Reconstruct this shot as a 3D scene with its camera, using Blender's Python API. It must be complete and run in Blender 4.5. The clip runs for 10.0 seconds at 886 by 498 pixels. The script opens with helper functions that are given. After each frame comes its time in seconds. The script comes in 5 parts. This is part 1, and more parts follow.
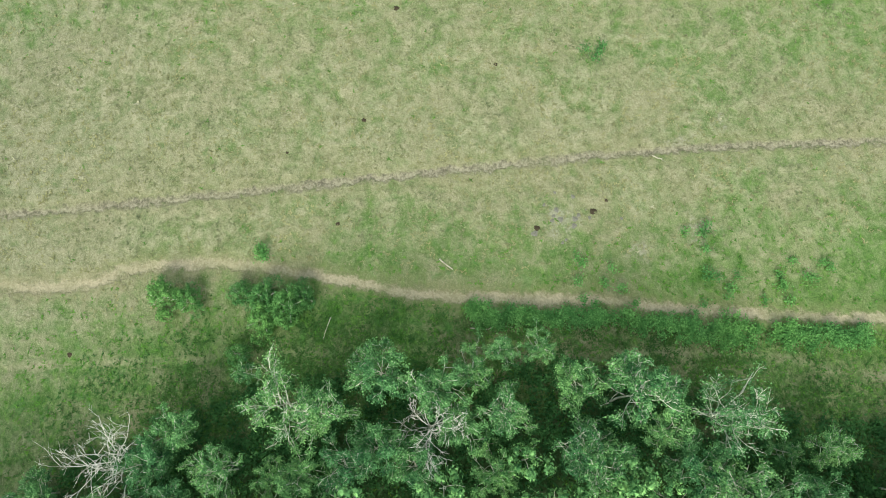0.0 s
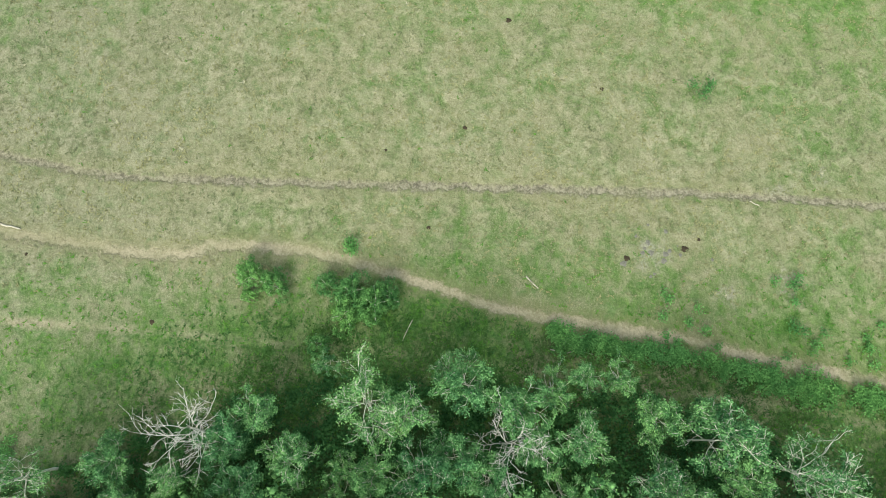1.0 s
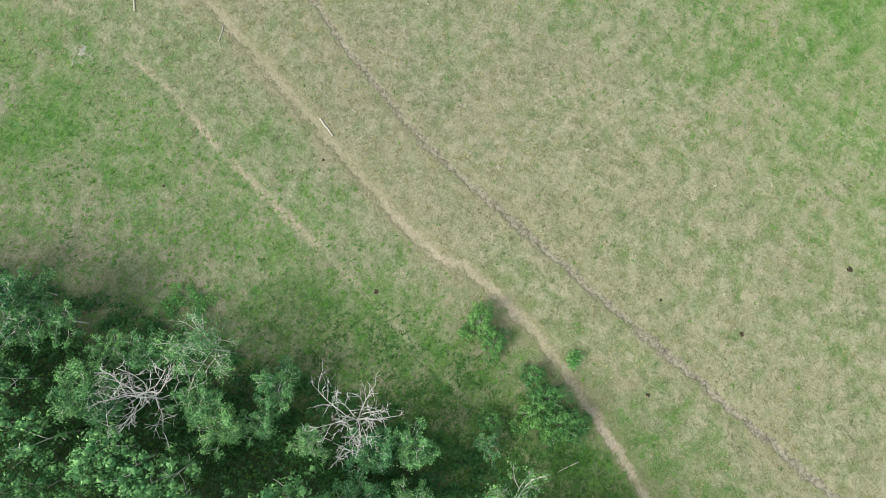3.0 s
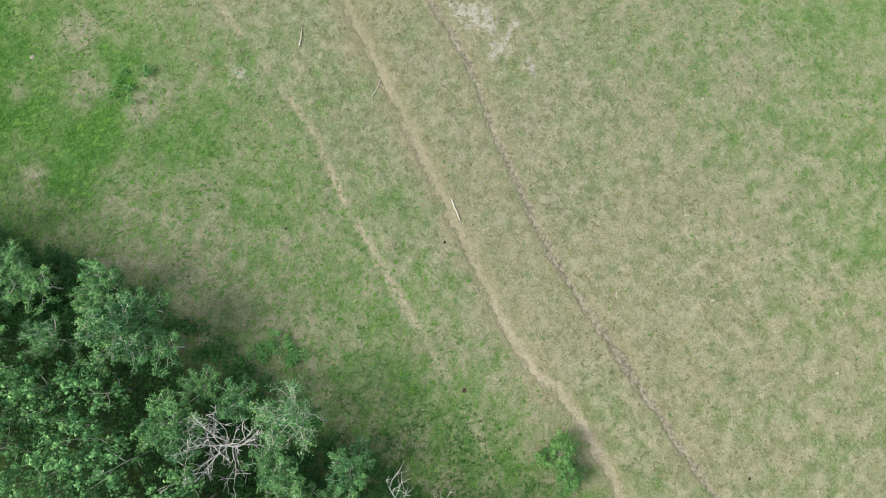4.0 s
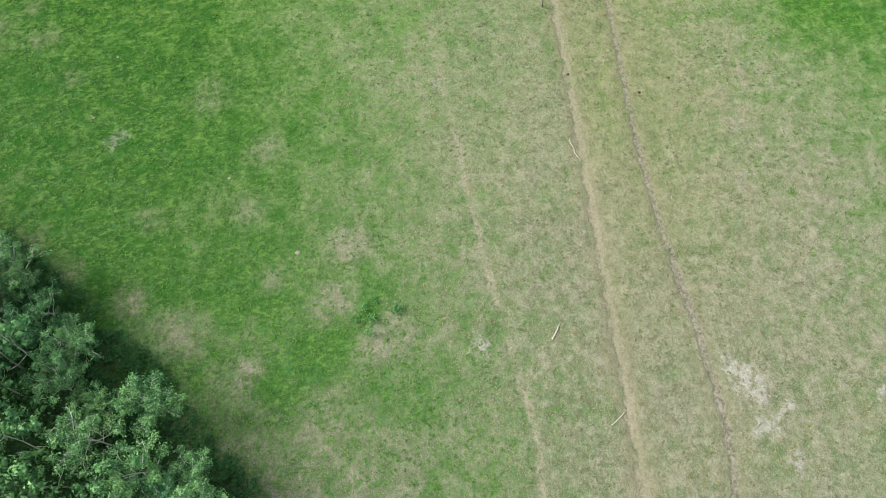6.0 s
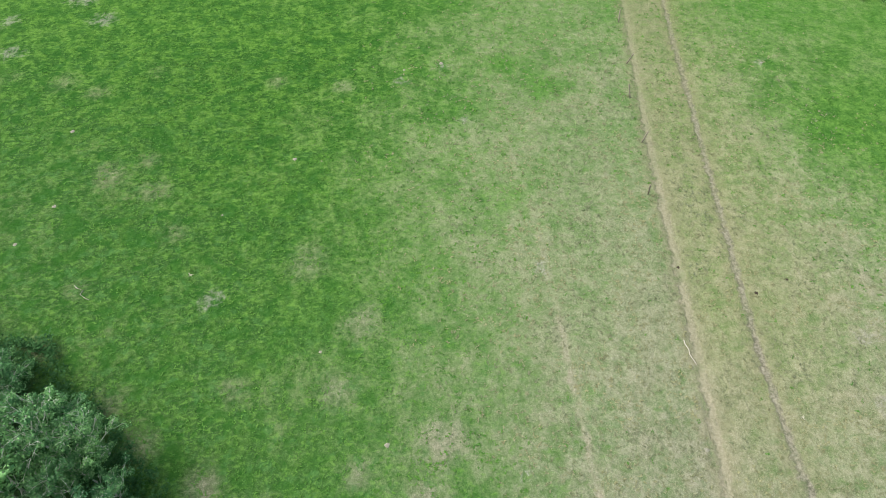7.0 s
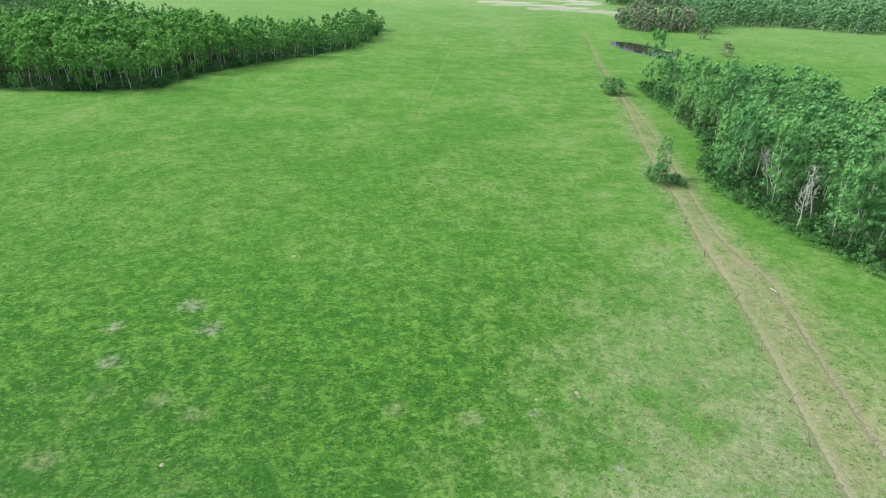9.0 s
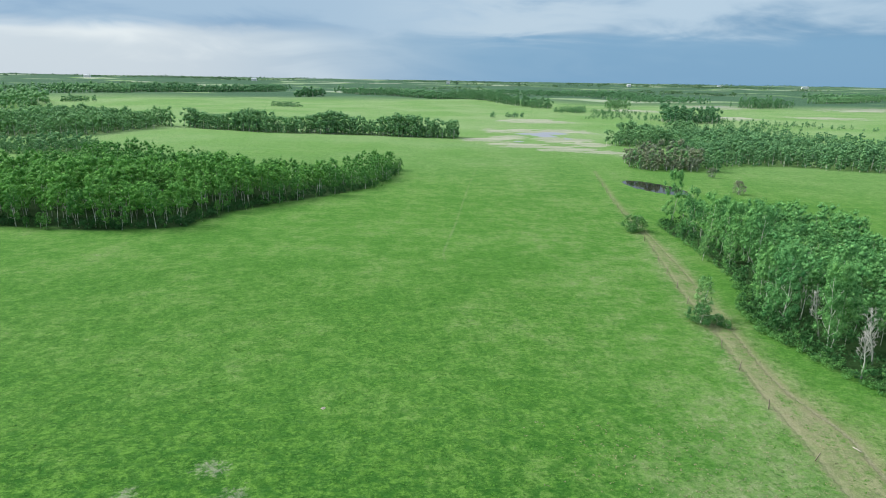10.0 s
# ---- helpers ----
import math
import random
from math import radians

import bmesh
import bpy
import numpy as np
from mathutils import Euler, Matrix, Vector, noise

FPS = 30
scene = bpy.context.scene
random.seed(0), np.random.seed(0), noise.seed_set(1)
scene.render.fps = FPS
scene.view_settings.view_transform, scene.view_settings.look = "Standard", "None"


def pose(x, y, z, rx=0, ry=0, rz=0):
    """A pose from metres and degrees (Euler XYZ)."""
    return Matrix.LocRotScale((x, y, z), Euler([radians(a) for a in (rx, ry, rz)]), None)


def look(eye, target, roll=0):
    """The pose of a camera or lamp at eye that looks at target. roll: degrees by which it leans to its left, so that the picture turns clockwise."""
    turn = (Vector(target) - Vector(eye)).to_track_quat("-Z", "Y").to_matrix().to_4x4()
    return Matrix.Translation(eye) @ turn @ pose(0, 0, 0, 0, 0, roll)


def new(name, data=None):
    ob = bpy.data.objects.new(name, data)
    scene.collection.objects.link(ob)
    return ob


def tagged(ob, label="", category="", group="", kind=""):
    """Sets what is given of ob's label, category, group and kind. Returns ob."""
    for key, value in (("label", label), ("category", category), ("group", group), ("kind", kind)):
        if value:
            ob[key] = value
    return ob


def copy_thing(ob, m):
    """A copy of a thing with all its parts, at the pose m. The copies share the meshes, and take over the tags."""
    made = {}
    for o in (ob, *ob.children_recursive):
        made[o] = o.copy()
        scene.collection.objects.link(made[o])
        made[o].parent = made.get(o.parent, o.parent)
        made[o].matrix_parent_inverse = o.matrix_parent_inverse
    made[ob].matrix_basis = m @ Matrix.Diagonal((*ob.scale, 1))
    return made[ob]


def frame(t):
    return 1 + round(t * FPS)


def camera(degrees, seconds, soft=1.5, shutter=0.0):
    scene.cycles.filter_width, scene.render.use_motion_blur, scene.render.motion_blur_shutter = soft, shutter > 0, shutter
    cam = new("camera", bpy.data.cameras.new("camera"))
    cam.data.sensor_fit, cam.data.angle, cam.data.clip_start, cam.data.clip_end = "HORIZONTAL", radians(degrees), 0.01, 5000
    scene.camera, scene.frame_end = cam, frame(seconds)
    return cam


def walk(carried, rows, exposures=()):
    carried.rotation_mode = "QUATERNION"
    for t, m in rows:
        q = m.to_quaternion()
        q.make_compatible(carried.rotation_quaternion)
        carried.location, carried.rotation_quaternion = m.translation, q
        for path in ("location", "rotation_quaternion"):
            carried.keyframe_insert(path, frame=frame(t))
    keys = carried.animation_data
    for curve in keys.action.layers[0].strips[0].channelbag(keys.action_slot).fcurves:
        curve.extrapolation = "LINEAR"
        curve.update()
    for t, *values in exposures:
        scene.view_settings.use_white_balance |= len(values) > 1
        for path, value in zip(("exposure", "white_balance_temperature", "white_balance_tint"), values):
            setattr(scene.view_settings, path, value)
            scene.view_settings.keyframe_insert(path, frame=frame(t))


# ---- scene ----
cam = camera(70.99, 10.0, 1.0)
PATH = [
    (0, (-0.960, -1.177, 35.003), (3.962, -1.364, 15.619), -3.62),
    (0.5, (-0.595, 0.991, 35.113), (4.366, 0.930, 15.738), -1.91),
    (1, (-0.153, 3.332, 35.231), (4.782, 3.484, 15.850), 0.16),
    (1.5, (0.458, 5.843, 35.441), (5.227, 6.396, 16.025), 2.45),
    (2, (0.860, 8.543, 35.623), (5.449, 9.649, 16.188), 5.66),
    (2.5, (1.181, 11.261, 35.684), (5.458, 13.053, 16.229), 8.51),
    (2.7, (1.262, 12.456, 35.735), (5.362, 14.479, 16.264), 9.85),
    (3.8, (3.066, 20.645, 36.422), (5.599, 23.438, 16.781), 6.89),
    (4, (2.812, 21.912, 36.397), (5.280, 24.985, 16.789), 6.42),
    (4.5, (1.819, 25.045, 36.282), (4.228, 29.102, 16.847), 5.71),
    (5, (0.486, 28.289, 36.104), (2.871, 33.575, 16.963), 5.62),
    (5.2, (-0.080, 29.428, 36.059), (2.244, 35.293, 17.080), 5.20),
    (6.3, (-3.141, 34.669, 35.210), (-1.662, 44.569, 17.895), 1.60),
    (6.5, (-3.923, 35.635, 35.142), (-2.619, 46.301, 18.274), 1.43),
    (7, (-5.915, 38.240, 35.113), (-4.927, 50.608, 19.426), 1.31),
    (7.5, (-8.140, 40.611, 34.989), (-7.322, 54.570, 20.690), 1.34),
    (8, (-10.253, 42.985, 34.899), (-9.673, 58.375, 22.140), 1.21),
    (8.5, (-12.580, 45.260, 34.660), (-12.138, 61.935, 23.626), 1.33),
    (9, (-14.743, 47.507, 34.508), (-14.425, 65.268, 25.320), 1.29),
    (9.5, (-16.821, 49.666, 34.476), (-16.619, 68.307, 27.230), 1.15),
    (10, (-18.560, 51.760, 34.476), (-18.497, 71.049, 29.190), 0.95),
]
# the film starts greener, opens up over the meadow and closes as the sky comes in
EXPOSURES = [(0.0, 0.51, 6800, -2.0), (1.0, 0.50, 6750, 0.0), (2.5, 0.47, 6500, 7.5), (4.6, 0.46, 6550, 11.5), (5.6, 0.50, 6480, 11.5), (7.0, 0.58, 6350, 11.5), (8.5, 0.73, 6300, 11.0), (9.4, 0.68, 6150, 9.0), (10.0, 0.48, 6150, 7.5)]
walk(cam, [(t, look(eye, target, roll)) for t, eye, target, roll in PATH], EXPOSURES)

# ---- world, sun, exposure ----
SUN_EL, SUN_AZ = 40.0, 288.0
world = bpy.data.worlds.new("sky")
scene.world = world
world.use_nodes = True


class Nodes:
    """Short way to write node trees."""

    def __init__(self, tree):
        self.t = tree
        tree.nodes.clear()

    def add(self, kind, ins=None, **props):
        n = self.t.nodes.new(kind)
        if "operation" in props:
            n.operation, n.use_clamp = props["operation"], props.get("use_clamp", False)
        if "blend_type" in props:
            n.data_type, n.blend_type = "RGBA", props["blend_type"]
        if "interpolation_type" in props:
            n.interpolation_type = props["interpolation_type"]
        if "attribute_name" in props:
            n.attribute_name = props["attribute_name"]
        for k, v in (ins or {}).items():
            self.put(n.inputs[k], v)
        return n

    def put(self, socket, v):
        if isinstance(v, bpy.types.NodeSocket):
            self.t.links.new(v, socket)
        elif isinstance(v, tuple) and len(v) == 3 and socket.type == "RGBA":
            socket.default_value = (*v, 1)
        else:
            socket.default_value = v

    def math(self, op, a, b=0.0, c=0.0, clamp=False):
        n = self.add("ShaderNodeMath", {0: a, 1: b, 2: c}, operation=op, use_clamp=clamp)
        return n.outputs[0]

    def mix(self, f, a, b, mode="MIX"):
        n = self.add("ShaderNodeMix", blend_type=mode)
        self.put(n.inputs[0], f), self.put(n.inputs[6], a), self.put(n.inputs[7], b)
        return n.outputs[2]

    def noise(self, vec, scale, detail=3.0, rough=0.55, dist=0.0):
        n = self.add("ShaderNodeTexNoise", {"Scale": scale, "Detail": detail, "Roughness": rough, "Distortion": dist})
        if vec is not None:
            self.put(n.inputs["Vector"], vec)
        return n.outputs["Fac"]

    def ramp(self, f, lo, hi, smooth=True):
        n = self.add("ShaderNodeMapRange", {0: f, 1: lo, 2: hi}, interpolation_type="SMOOTHSTEP" if smooth else "LINEAR")
        return n.outputs[0]

    def attr(self, name):
        return self.add("ShaderNodeAttribute", attribute_name=name).outputs["Fac"]


def build_sky():
    g = Nodes(world.node_tree)
    sky = g.add("ShaderNodeTexSky")
    sky.sky_type, sky.sun_disc, sky.sun_elevation, sky.sun_rotation = "NISHITA", False, radians(SUN_EL), radians(SUN_AZ)
    way = g.add("ShaderNodeTexCoord").outputs["Generated"]
    xyz = g.add("ShaderNodeSeparateXYZ", {0: way})
    x, y, z = xyz.outputs
    up = g.math("MAXIMUM", z, 0.0)
    slab = g.add("ShaderNodeCombineXYZ", {0: g.math("MULTIPLY", x, 1.0), 1: g.math("MULTIPLY", y, 1.0), 2: g.math("MULTIPLY", up, 4.5)}).outputs[0]
    big = g.noise(slab, 1.7, 4, 0.5, 0.5)
    small = g.noise(slab, 5.0, 5, 0.55, 0.8)
    body = g.math("ADD", g.math("MULTIPLY", big, 0.72), g.math("MULTIPLY", small, 0.28))
    tone = g.ramp(body, 0.46, 0.60)
    # thick rain cloud over the east, thin bright cloud over the west
    east = g.ramp(g.math("ADD", x, g.math("MULTIPLY", body, 0.2)), -0.35, 0.55)
    dark = g.mix(east, (0.33, 0.51, 0.73), (0.24, 0.44, 0.66))
    light = g.mix(east, (0.48, 0.65, 0.83), (0.66, 0.81, 0.94))
    cloud = g.mix(tone, dark, light)
    # the cover is thinnest ahead
    ahead = g.ramp(g.math("ABSOLUTE", g.math("SUBTRACT", x, 0.10)), 0.26, 0.04)
    cloud = g.mix(g.math("MULTIPLY", g.math("MULTIPLY", ahead, g.ramp(small, 0.36, 0.62)), 0.55), cloud, (0.74, 0.86, 0.95))
    # clear air low over the horizon: white in the west, blue in the east
    low = g.ramp(g.math("ADD", up, g.math("MULTIPLY", g.math("SUBTRACT", small, 0.5), 0.05)), 0.075, 0.050)
    cloud = g.mix(g.math("MULTIPLY", low, 0.9), cloud, g.mix(g.ramp(x, -0.45, 0.12), g.mix(tone, (0.86, 0.92, 0.96), (1.12, 1.14, 1.12)), (0.285, 0.505, 0.73)))
    # the cover grows brighter towards the zenith
    high = g.ramp(up, 0.25, 0.9)
    cloud = g.mix(high, cloud, g.mix(tone, (1.22, 1.32, 1.42), (1.90, 1.97, 2.02)))
    clear = g.mix(1.0, sky.outputs[0], (0.10, 0.10, 0.10), "MULTIPLY")
    col = g.mix(0.93, clear, cloud)
    bg = g.add("ShaderNodeBackground", {"Color": col, "Strength": SKY})
    g.add("ShaderNodeOutputWorld", {"Surface": bg.outputs[0]})


SKY = 0.57
build_sky()
sun_data = bpy.data.lights.new("sun", "SUN")
sun_data.energy, sun_data.angle, sun_data.color = 3.8, radians(30), (1.0, 0.96, 0.89)
sun = new("sun", sun_data)
sun.matrix_basis = look((0, 0, 60), (-60 * math.sin(radians(SUN_AZ)) / math.tan(radians(SUN_EL)), -60 * math.cos(radians(SUN_AZ)) / math.tan(radians(SUN_EL)), 0))


# ---- materials ----
def material(name):
    m = bpy.data.materials.new(name)
    m.use_nodes = True
    return m, Nodes(m.node_tree)


def finish(g, shader):
    g.add("ShaderNodeOutputMaterial", {"Surface": shader})


def principled(g, color, rough=0.9, normal=None, **ins):
    d = {"Base Color": color, "Roughness": rough, "Specular IOR Level": 0.04}
    d.update(ins)
    if normal is not None:
        d["Normal"] = normal
    return g.add("ShaderNodeBsdfPrincipled", d).outputs[0]


def bump(g, height, strength, dist):
    return g.add("ShaderNodeBump", {"Height": height, "Strength": strength, "Distance": dist}).outputs[0]


def leaf_material(name, deep, fresh, dull, grain=0.78):
    m, g = material(name)
    isle = g.add("ShaderNodeNewGeometry").outputs["Random Per Island"]
    one = g.add("ShaderNodeObjectInfo").outputs["Random"]
    where = g.add("ShaderNodeTexCoord").outputs["Object"]
    clump = g.noise(where, 1.6, 2)
    col = g.mix(g.math("ADD", g.math("MULTIPLY", isle, grain), 0.55 - 0.5 * grain), deep, fresh)
    col = g.mix(g.math("MULTIPLY", g.ramp(clump, 0.56, 0.38), 0.75), col, dull)
    stand_tone = g.ramp(g.noise(where, 0.21, 3, 0.6), 0.34, 0.66)
    one = g.math("ADD", g.math("ADD", g.math("MULTIPLY", one, 0.58), g.math("MULTIPLY", stand_tone, 0.38)), 0.03)
    tint = g.mix(one, (0.52, 0.66, 0.68), (1.52, 1.34, 1.10))
    col = g.mix(1.0, col, tint, "MULTIPLY")
    a = principled(g, col, 0.55, **{"Specular IOR Level": 0.05})
    b = g.add("ShaderNodeBsdfTranslucent", {"Color": col}).outputs[0]
    finish(g, g.add("ShaderNodeMixShader", {0: 0.06, 1: a, 2: b}).outputs[0])
    return m


def bark_material(name, pale, dark, marks):
    m, g = material(name)
    where = g.add("ShaderNodeTexCoord").outputs["Object"]
    long = g.add("ShaderNodeMapping", {"Vector": where, "Scale": (1.0, 1.0, 2.4)}).outputs[0]
    n = g.noise(long, 3.2, 4, 0.6)
    f = g.noise(where, 26.0, 3, 0.6)
    col = g.mix(g.ramp(n, 0.62 - marks, 0.72 - marks), pale, dark)
    col = g.mix(g.math("MULTIPLY", f, 0.35), col, dark)
    finish(g, principled(g, col, 0.85, bump(g, f, 0.4, 0.01)))
    return m


def plain_material(name, a, b, scale, rough=0.9, bumpy=0.4):
    m, g = material(name)
    where = g.add("ShaderNodeTexCoord").outputs["Object"]
    n = g.noise(where, scale, 5, 0.65)
    f = g.noise(where, scale * 7, 3)
    col = g.mix(g.ramp(n, 0.3, 0.7), a, b)
    col = g.mix(g.math("MULTIPLY", f, 0.3), col, a)
    finish(g, principled(g, col, rough, bump(g, f, bumpy, 0.02)))
    return m


LEAF = leaf_material("aspen_leaves", (0.030, 0.112, 0.042), (0.268, 0.530, 0.220), (0.028, 0.108, 0.044), 0.86)
# far woods: some haze painted in as paler, bluer green
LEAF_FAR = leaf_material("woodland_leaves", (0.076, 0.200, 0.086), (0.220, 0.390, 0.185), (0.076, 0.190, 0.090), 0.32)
LEAF_MID = leaf_material("tall_aspen_leaves", (0.062, 0.205, 0.060), (0.275, 0.530, 0.196), (0.056, 0.190, 0.060), 0.4)
LEAF_WOOD = leaf_material("grove_leaves", (0.052, 0.180, 0.036), (0.190, 0.410, 0.104), (0.050, 0.168, 0.042), 0.4)
# narrow range of cool green, haze mixed into the colour
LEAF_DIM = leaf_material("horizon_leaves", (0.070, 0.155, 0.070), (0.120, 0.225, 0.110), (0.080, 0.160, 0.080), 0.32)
LEAF_BUSH = leaf_material("willow_leaves", (0.044, 0.145, 0.042), (0.200, 0.410, 0.142), (0.046, 0.142, 0.046))
WEED = leaf_material("weed_leaves", (0.046, 0.150, 0.040), (0.170, 0.370, 0.125), (0.055, 0.160, 0.048))
GREY_LEAF = leaf_material("grey_twigs", (0.17, 0.20, 0.14), (0.30, 0.31, 0.24), (0.12, 0.20, 0.09), 0.4)
BARK = bark_material("aspen_bark", (0.72, 0.71, 0.62), (0.24, 0.22, 0.18), 0.0)
# darker than the other leaves, the shade under the trees in their colour
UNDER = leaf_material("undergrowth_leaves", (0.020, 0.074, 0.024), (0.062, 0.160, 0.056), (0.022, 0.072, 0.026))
DULL = bark_material("grey_dead_wood", (0.60, 0.58, 0.53), (0.36, 0.34, 0.30), 0.0)
DEAD = bark_material("dead_wood", (0.72, 0.70, 0.66), (0.42, 0.40, 0.37), 0.0)
POLE = bark_material("weathered_wood", (0.50, 0.46, 0.38), (0.24, 0.21, 0.16), 0.02)
POST = bark_material("old_post_wood", (0.30, 0.26, 0.19), (0.14, 0.12, 0.09), 0.02)
EARTH = plain_material("dug_earth", (0.20, 0.185, 0.135), (0.34, 0.325, 0.25), 4.0)
CLOD = plain_material("grey_clods", (0.115, 0.112, 0.095), (0.215, 0.205, 0.180), 11.0)
BLEACHED = plain_material("bleached_grass", (0.34, 0.33, 0.22), (0.46, 0.44, 0.32), 9.0)
DUNG = plain_material("dung", (0.035, 0.028, 0.02), (0.075, 0.06, 0.04), 9.0)

# The tracks worn by the herd: x of the line at each y.
RUT = [(-60, 11.0), (-28.7, 11.9), (-21.3, 12.4), (-13.8, 12.7), (-1.8, 12.75), (11.4, 12.65), (17.8, 12.65), (24.7, 12.8), (28.2, 13.4), (32.2, 14.1), (36.3, 15.1), (41.7, 15.6),
       (47.5, 15.6), (53.8, 15.9), (58.6, 16.35), (66.5, 17.4), (74.1, 18.4), (81.1, 19.4), (90.2, 20.6), (97, 21.6), (103, 22.6), (108.2, 23.15), (112.6, 22.5), (117.2, 22.0), (122, 22.1), (127, 22.7), (135.5, 23.8), (146, 25.1), (167, 27.8), (181, 28.9), (192, 30.0), (225, 32.6), (271, 38.7), (300, 42.6)]
PATHWAY = [(-60, -0.5), (-25.7, 1.4), (-18.4, 2.4), (-14.3, 3.1), (-9.7, 4.1), (-4.9, 4.65), (0.4, 5.55), (4.2, 6.6), (8.5, 7.8), (12.8, 8.55), (16.9, 8.55), (19.3, 7.95), (22.0, 8.1), (25.9, 8.5), (29.2, 8.95), (33.6, 9.5),
           (38.6, 10.1), (44.4, 10.75), (51, 11.45), (58.5, 12.3), (62.8, 12.8), (70.4, 13.6), (78.4, 14.6), (84.8, 15.45), (92, 16.6), (100.3, 17.7), (108, 18.5), (115.2, 18.9), (123.5, 19.8), (130.8, 20.8), (141, 21.8), (155, 23.3), (163, 24.6), (180.5, 27.2), (192, 28.9), (225, 31.9), (271, 38.1), (300, 42)]
SIDE = [(-60, -6.0), (-24.8, -1.7), (-17.1, 0.4), (-8, 1.2), (4, 2.6), (14.4, 3.1), (22, 3.6), (28, 3.8), (31, 3.85), (34.6, 4.1), (38, 4.5), (42, 4.4), (46.5, 4.0), (51.5, 3.8), (70, 3.2), (110, -4), (172, -18.0), (182, -17.3), (200, -15.2), (219, -13.4), (250, -10.4), (300, -5)]
Y0, Y1, X0, X1 = -60.0, 300.0, -30.0, 60.0
# Pale bare ground and dug earth: place, radius
BARE = [(9.0, -8.4, 1.4), (25.2, 37.8, 0.9), (24.5, 45.5, 0.9), (6.8, 33.8, 0.6), (6.6, -12.7, 0.8), (14.2, -19.0, 0.8), (22.2, 52.5, 0.8),
        (-19.6, 62.3, 1.1), (-43, 91.6, 1.6), (-39.1, 101.0, 1.8), (-36, 97, 1.6), (-45, 97, 1.4), (28.1, 87.1, 0.7), (23.5, 57, 0.9), (10.7, 50.1, 0.5), (-2.5, 87.8, 0.9), (-6.5, 86, 0.8), (-1, 80, 0.7), (3.1, 64.1, 0.8), (13, -16.5, 1.0), (7.4, -16.5, 1.2)]
POND = (53.8, 262.0, 5.8, 14.0, 20.0)
LEFT_WOOD = [(-135, 191), (-105, 188), (-92, 187.5), (-77, 192.5), (-74, 207), (-64, 221.5), (-48, 239), (-38.5, 250), (-33, 280), (-34, 298), (-48, 288), (-60, 264), (-80, 262), (-97, 268), (-112, 292), (-135, 298), (-160, 300), (-160, 200)]
RIGHT_WOOD = [(33.5, 115), (30.8, 122), (29.4, 129.5), (27.6, 135), (28.6, 144), (32.5, 152), (35, 164), (35.5, 181), (35, 203), (41, 206), (46, 195), (56, 186), (67, 174), (74, 150), (74, 120), (64, 94), (55, 88), (43.5, 97.5), (38.2, 104.5)]
# Thin yellowed turf and thick dark green turf: place, radius
YELLOW = [(-21.9, 52.5, 1.5), (-24.5, 55.2, 1.2), (-17.3, 55.6, 1.2), (-15.3, 47.6, 2.0), (-10.8, 55.2, 1.2), (-9.5, 50.0, 0.8), (-17.9, 49.8, 1.3), (-11.3, 44.3, 1.1), (-4.4, 52.0, 1.5), (-6.0, 47.8, 1.4), (-3.1, 45.1, 1.8), (-29.6, 59.0, 1.4), (-26.5, 76.4, 1.1), (-33.4, 85.1, 1.3), (-23.3, 68.5, 1.4),
          (-29.4, 74.5, 1.4), (-13.3, 65.4, 1.8), (-9.5, 60.1, 1.5), (-28.8, 63.7, 1.2), (-47.6, 88.2, 1.6), (-40.9, 88.0, 1.3), (-37.1, 86.6, 1.6), (-28.4, 88.0, 1.3), (-17.7, 86.1, 1.3), (-29.8, 75.2, 1.2), (-25.4, 72.8, 1.5), (-42.4, 80.0, 1.4), (-16.5, 90.6, 0.8), (-11.5, 85.1, 1.0)]
THICK = [(-15.6, 50.0, 1.3), (-12.4, 49.1, 1.8), (-16.6, 51.9, 1.4), (-20.6, 49.9, 2.0), (-6.1, 45.2, 1.4), (-9.3, 43.7, 1.5), (-20.7, 57.9, 2.0), (-16.3, 57.8, 1.5), (-9.5, 47.7, 1.1), (-19.6, 54.0, 1.8), (-16.3, 45.1, 2.0), (-3.9, 46.9, 1.0), (-26.9, 69.3, 1.8), (-14.6, 60.4, 1.8), (-23.2, 65.2, 1.3), (-28.7, 66.4, 1.8),
         (-24.4, 76.1, 1.1), (-22.2, 76.3, 1.0), (-26.3, 78.5, 1.4), (6.7, 84.3, 1.9), (-25.8, 63.8, 1.6), (-28.9, 61.2, 1.8), (33.5, 77.0, 6.5), (34.0, 67.0, 4.5), (-11.6, 61.9, 1.3), (3.5, 88.0, 1.5), (1.5, 71.0, 1.6)]
CHALK = [(17.1, 39.7, 1.0), (16.7, 40.5, 0.7), (17.9, 38.7, 0.8), (17.4, 36.8, 0.75), (19.0, 37.4, 0.55), (18.5, 34.7, 0.5), (25.6, 37.6, 0.7), (2.6, 43.8, 0.75), (0.1, 49.8, 0.4)]
MUD = [(5, 426, 9), (17, 400, 8), (28, 393, 9), (40, 383, 9), (52, 374, 9), (62, 368, 7), (70, 360, 6), (34, 493, 14), (48, 482, 12), (62, 496, 14), (72, 490, 10), (20, 440, 10), (52, 430, 12), (62, 408, 8), (59, 604, 20), (204, 821, 26), (389, 729, 24), (273, 698, 20), (385, 1030, 40), (581, 944, 40), (942, 1620, 70), (730, 1200, 40)]
WATER = [(36, 470, 9), (46, 466, 9), (56, 478, 11), (48, 455, 8), (26, 418, 4), (58, 440, 5)]
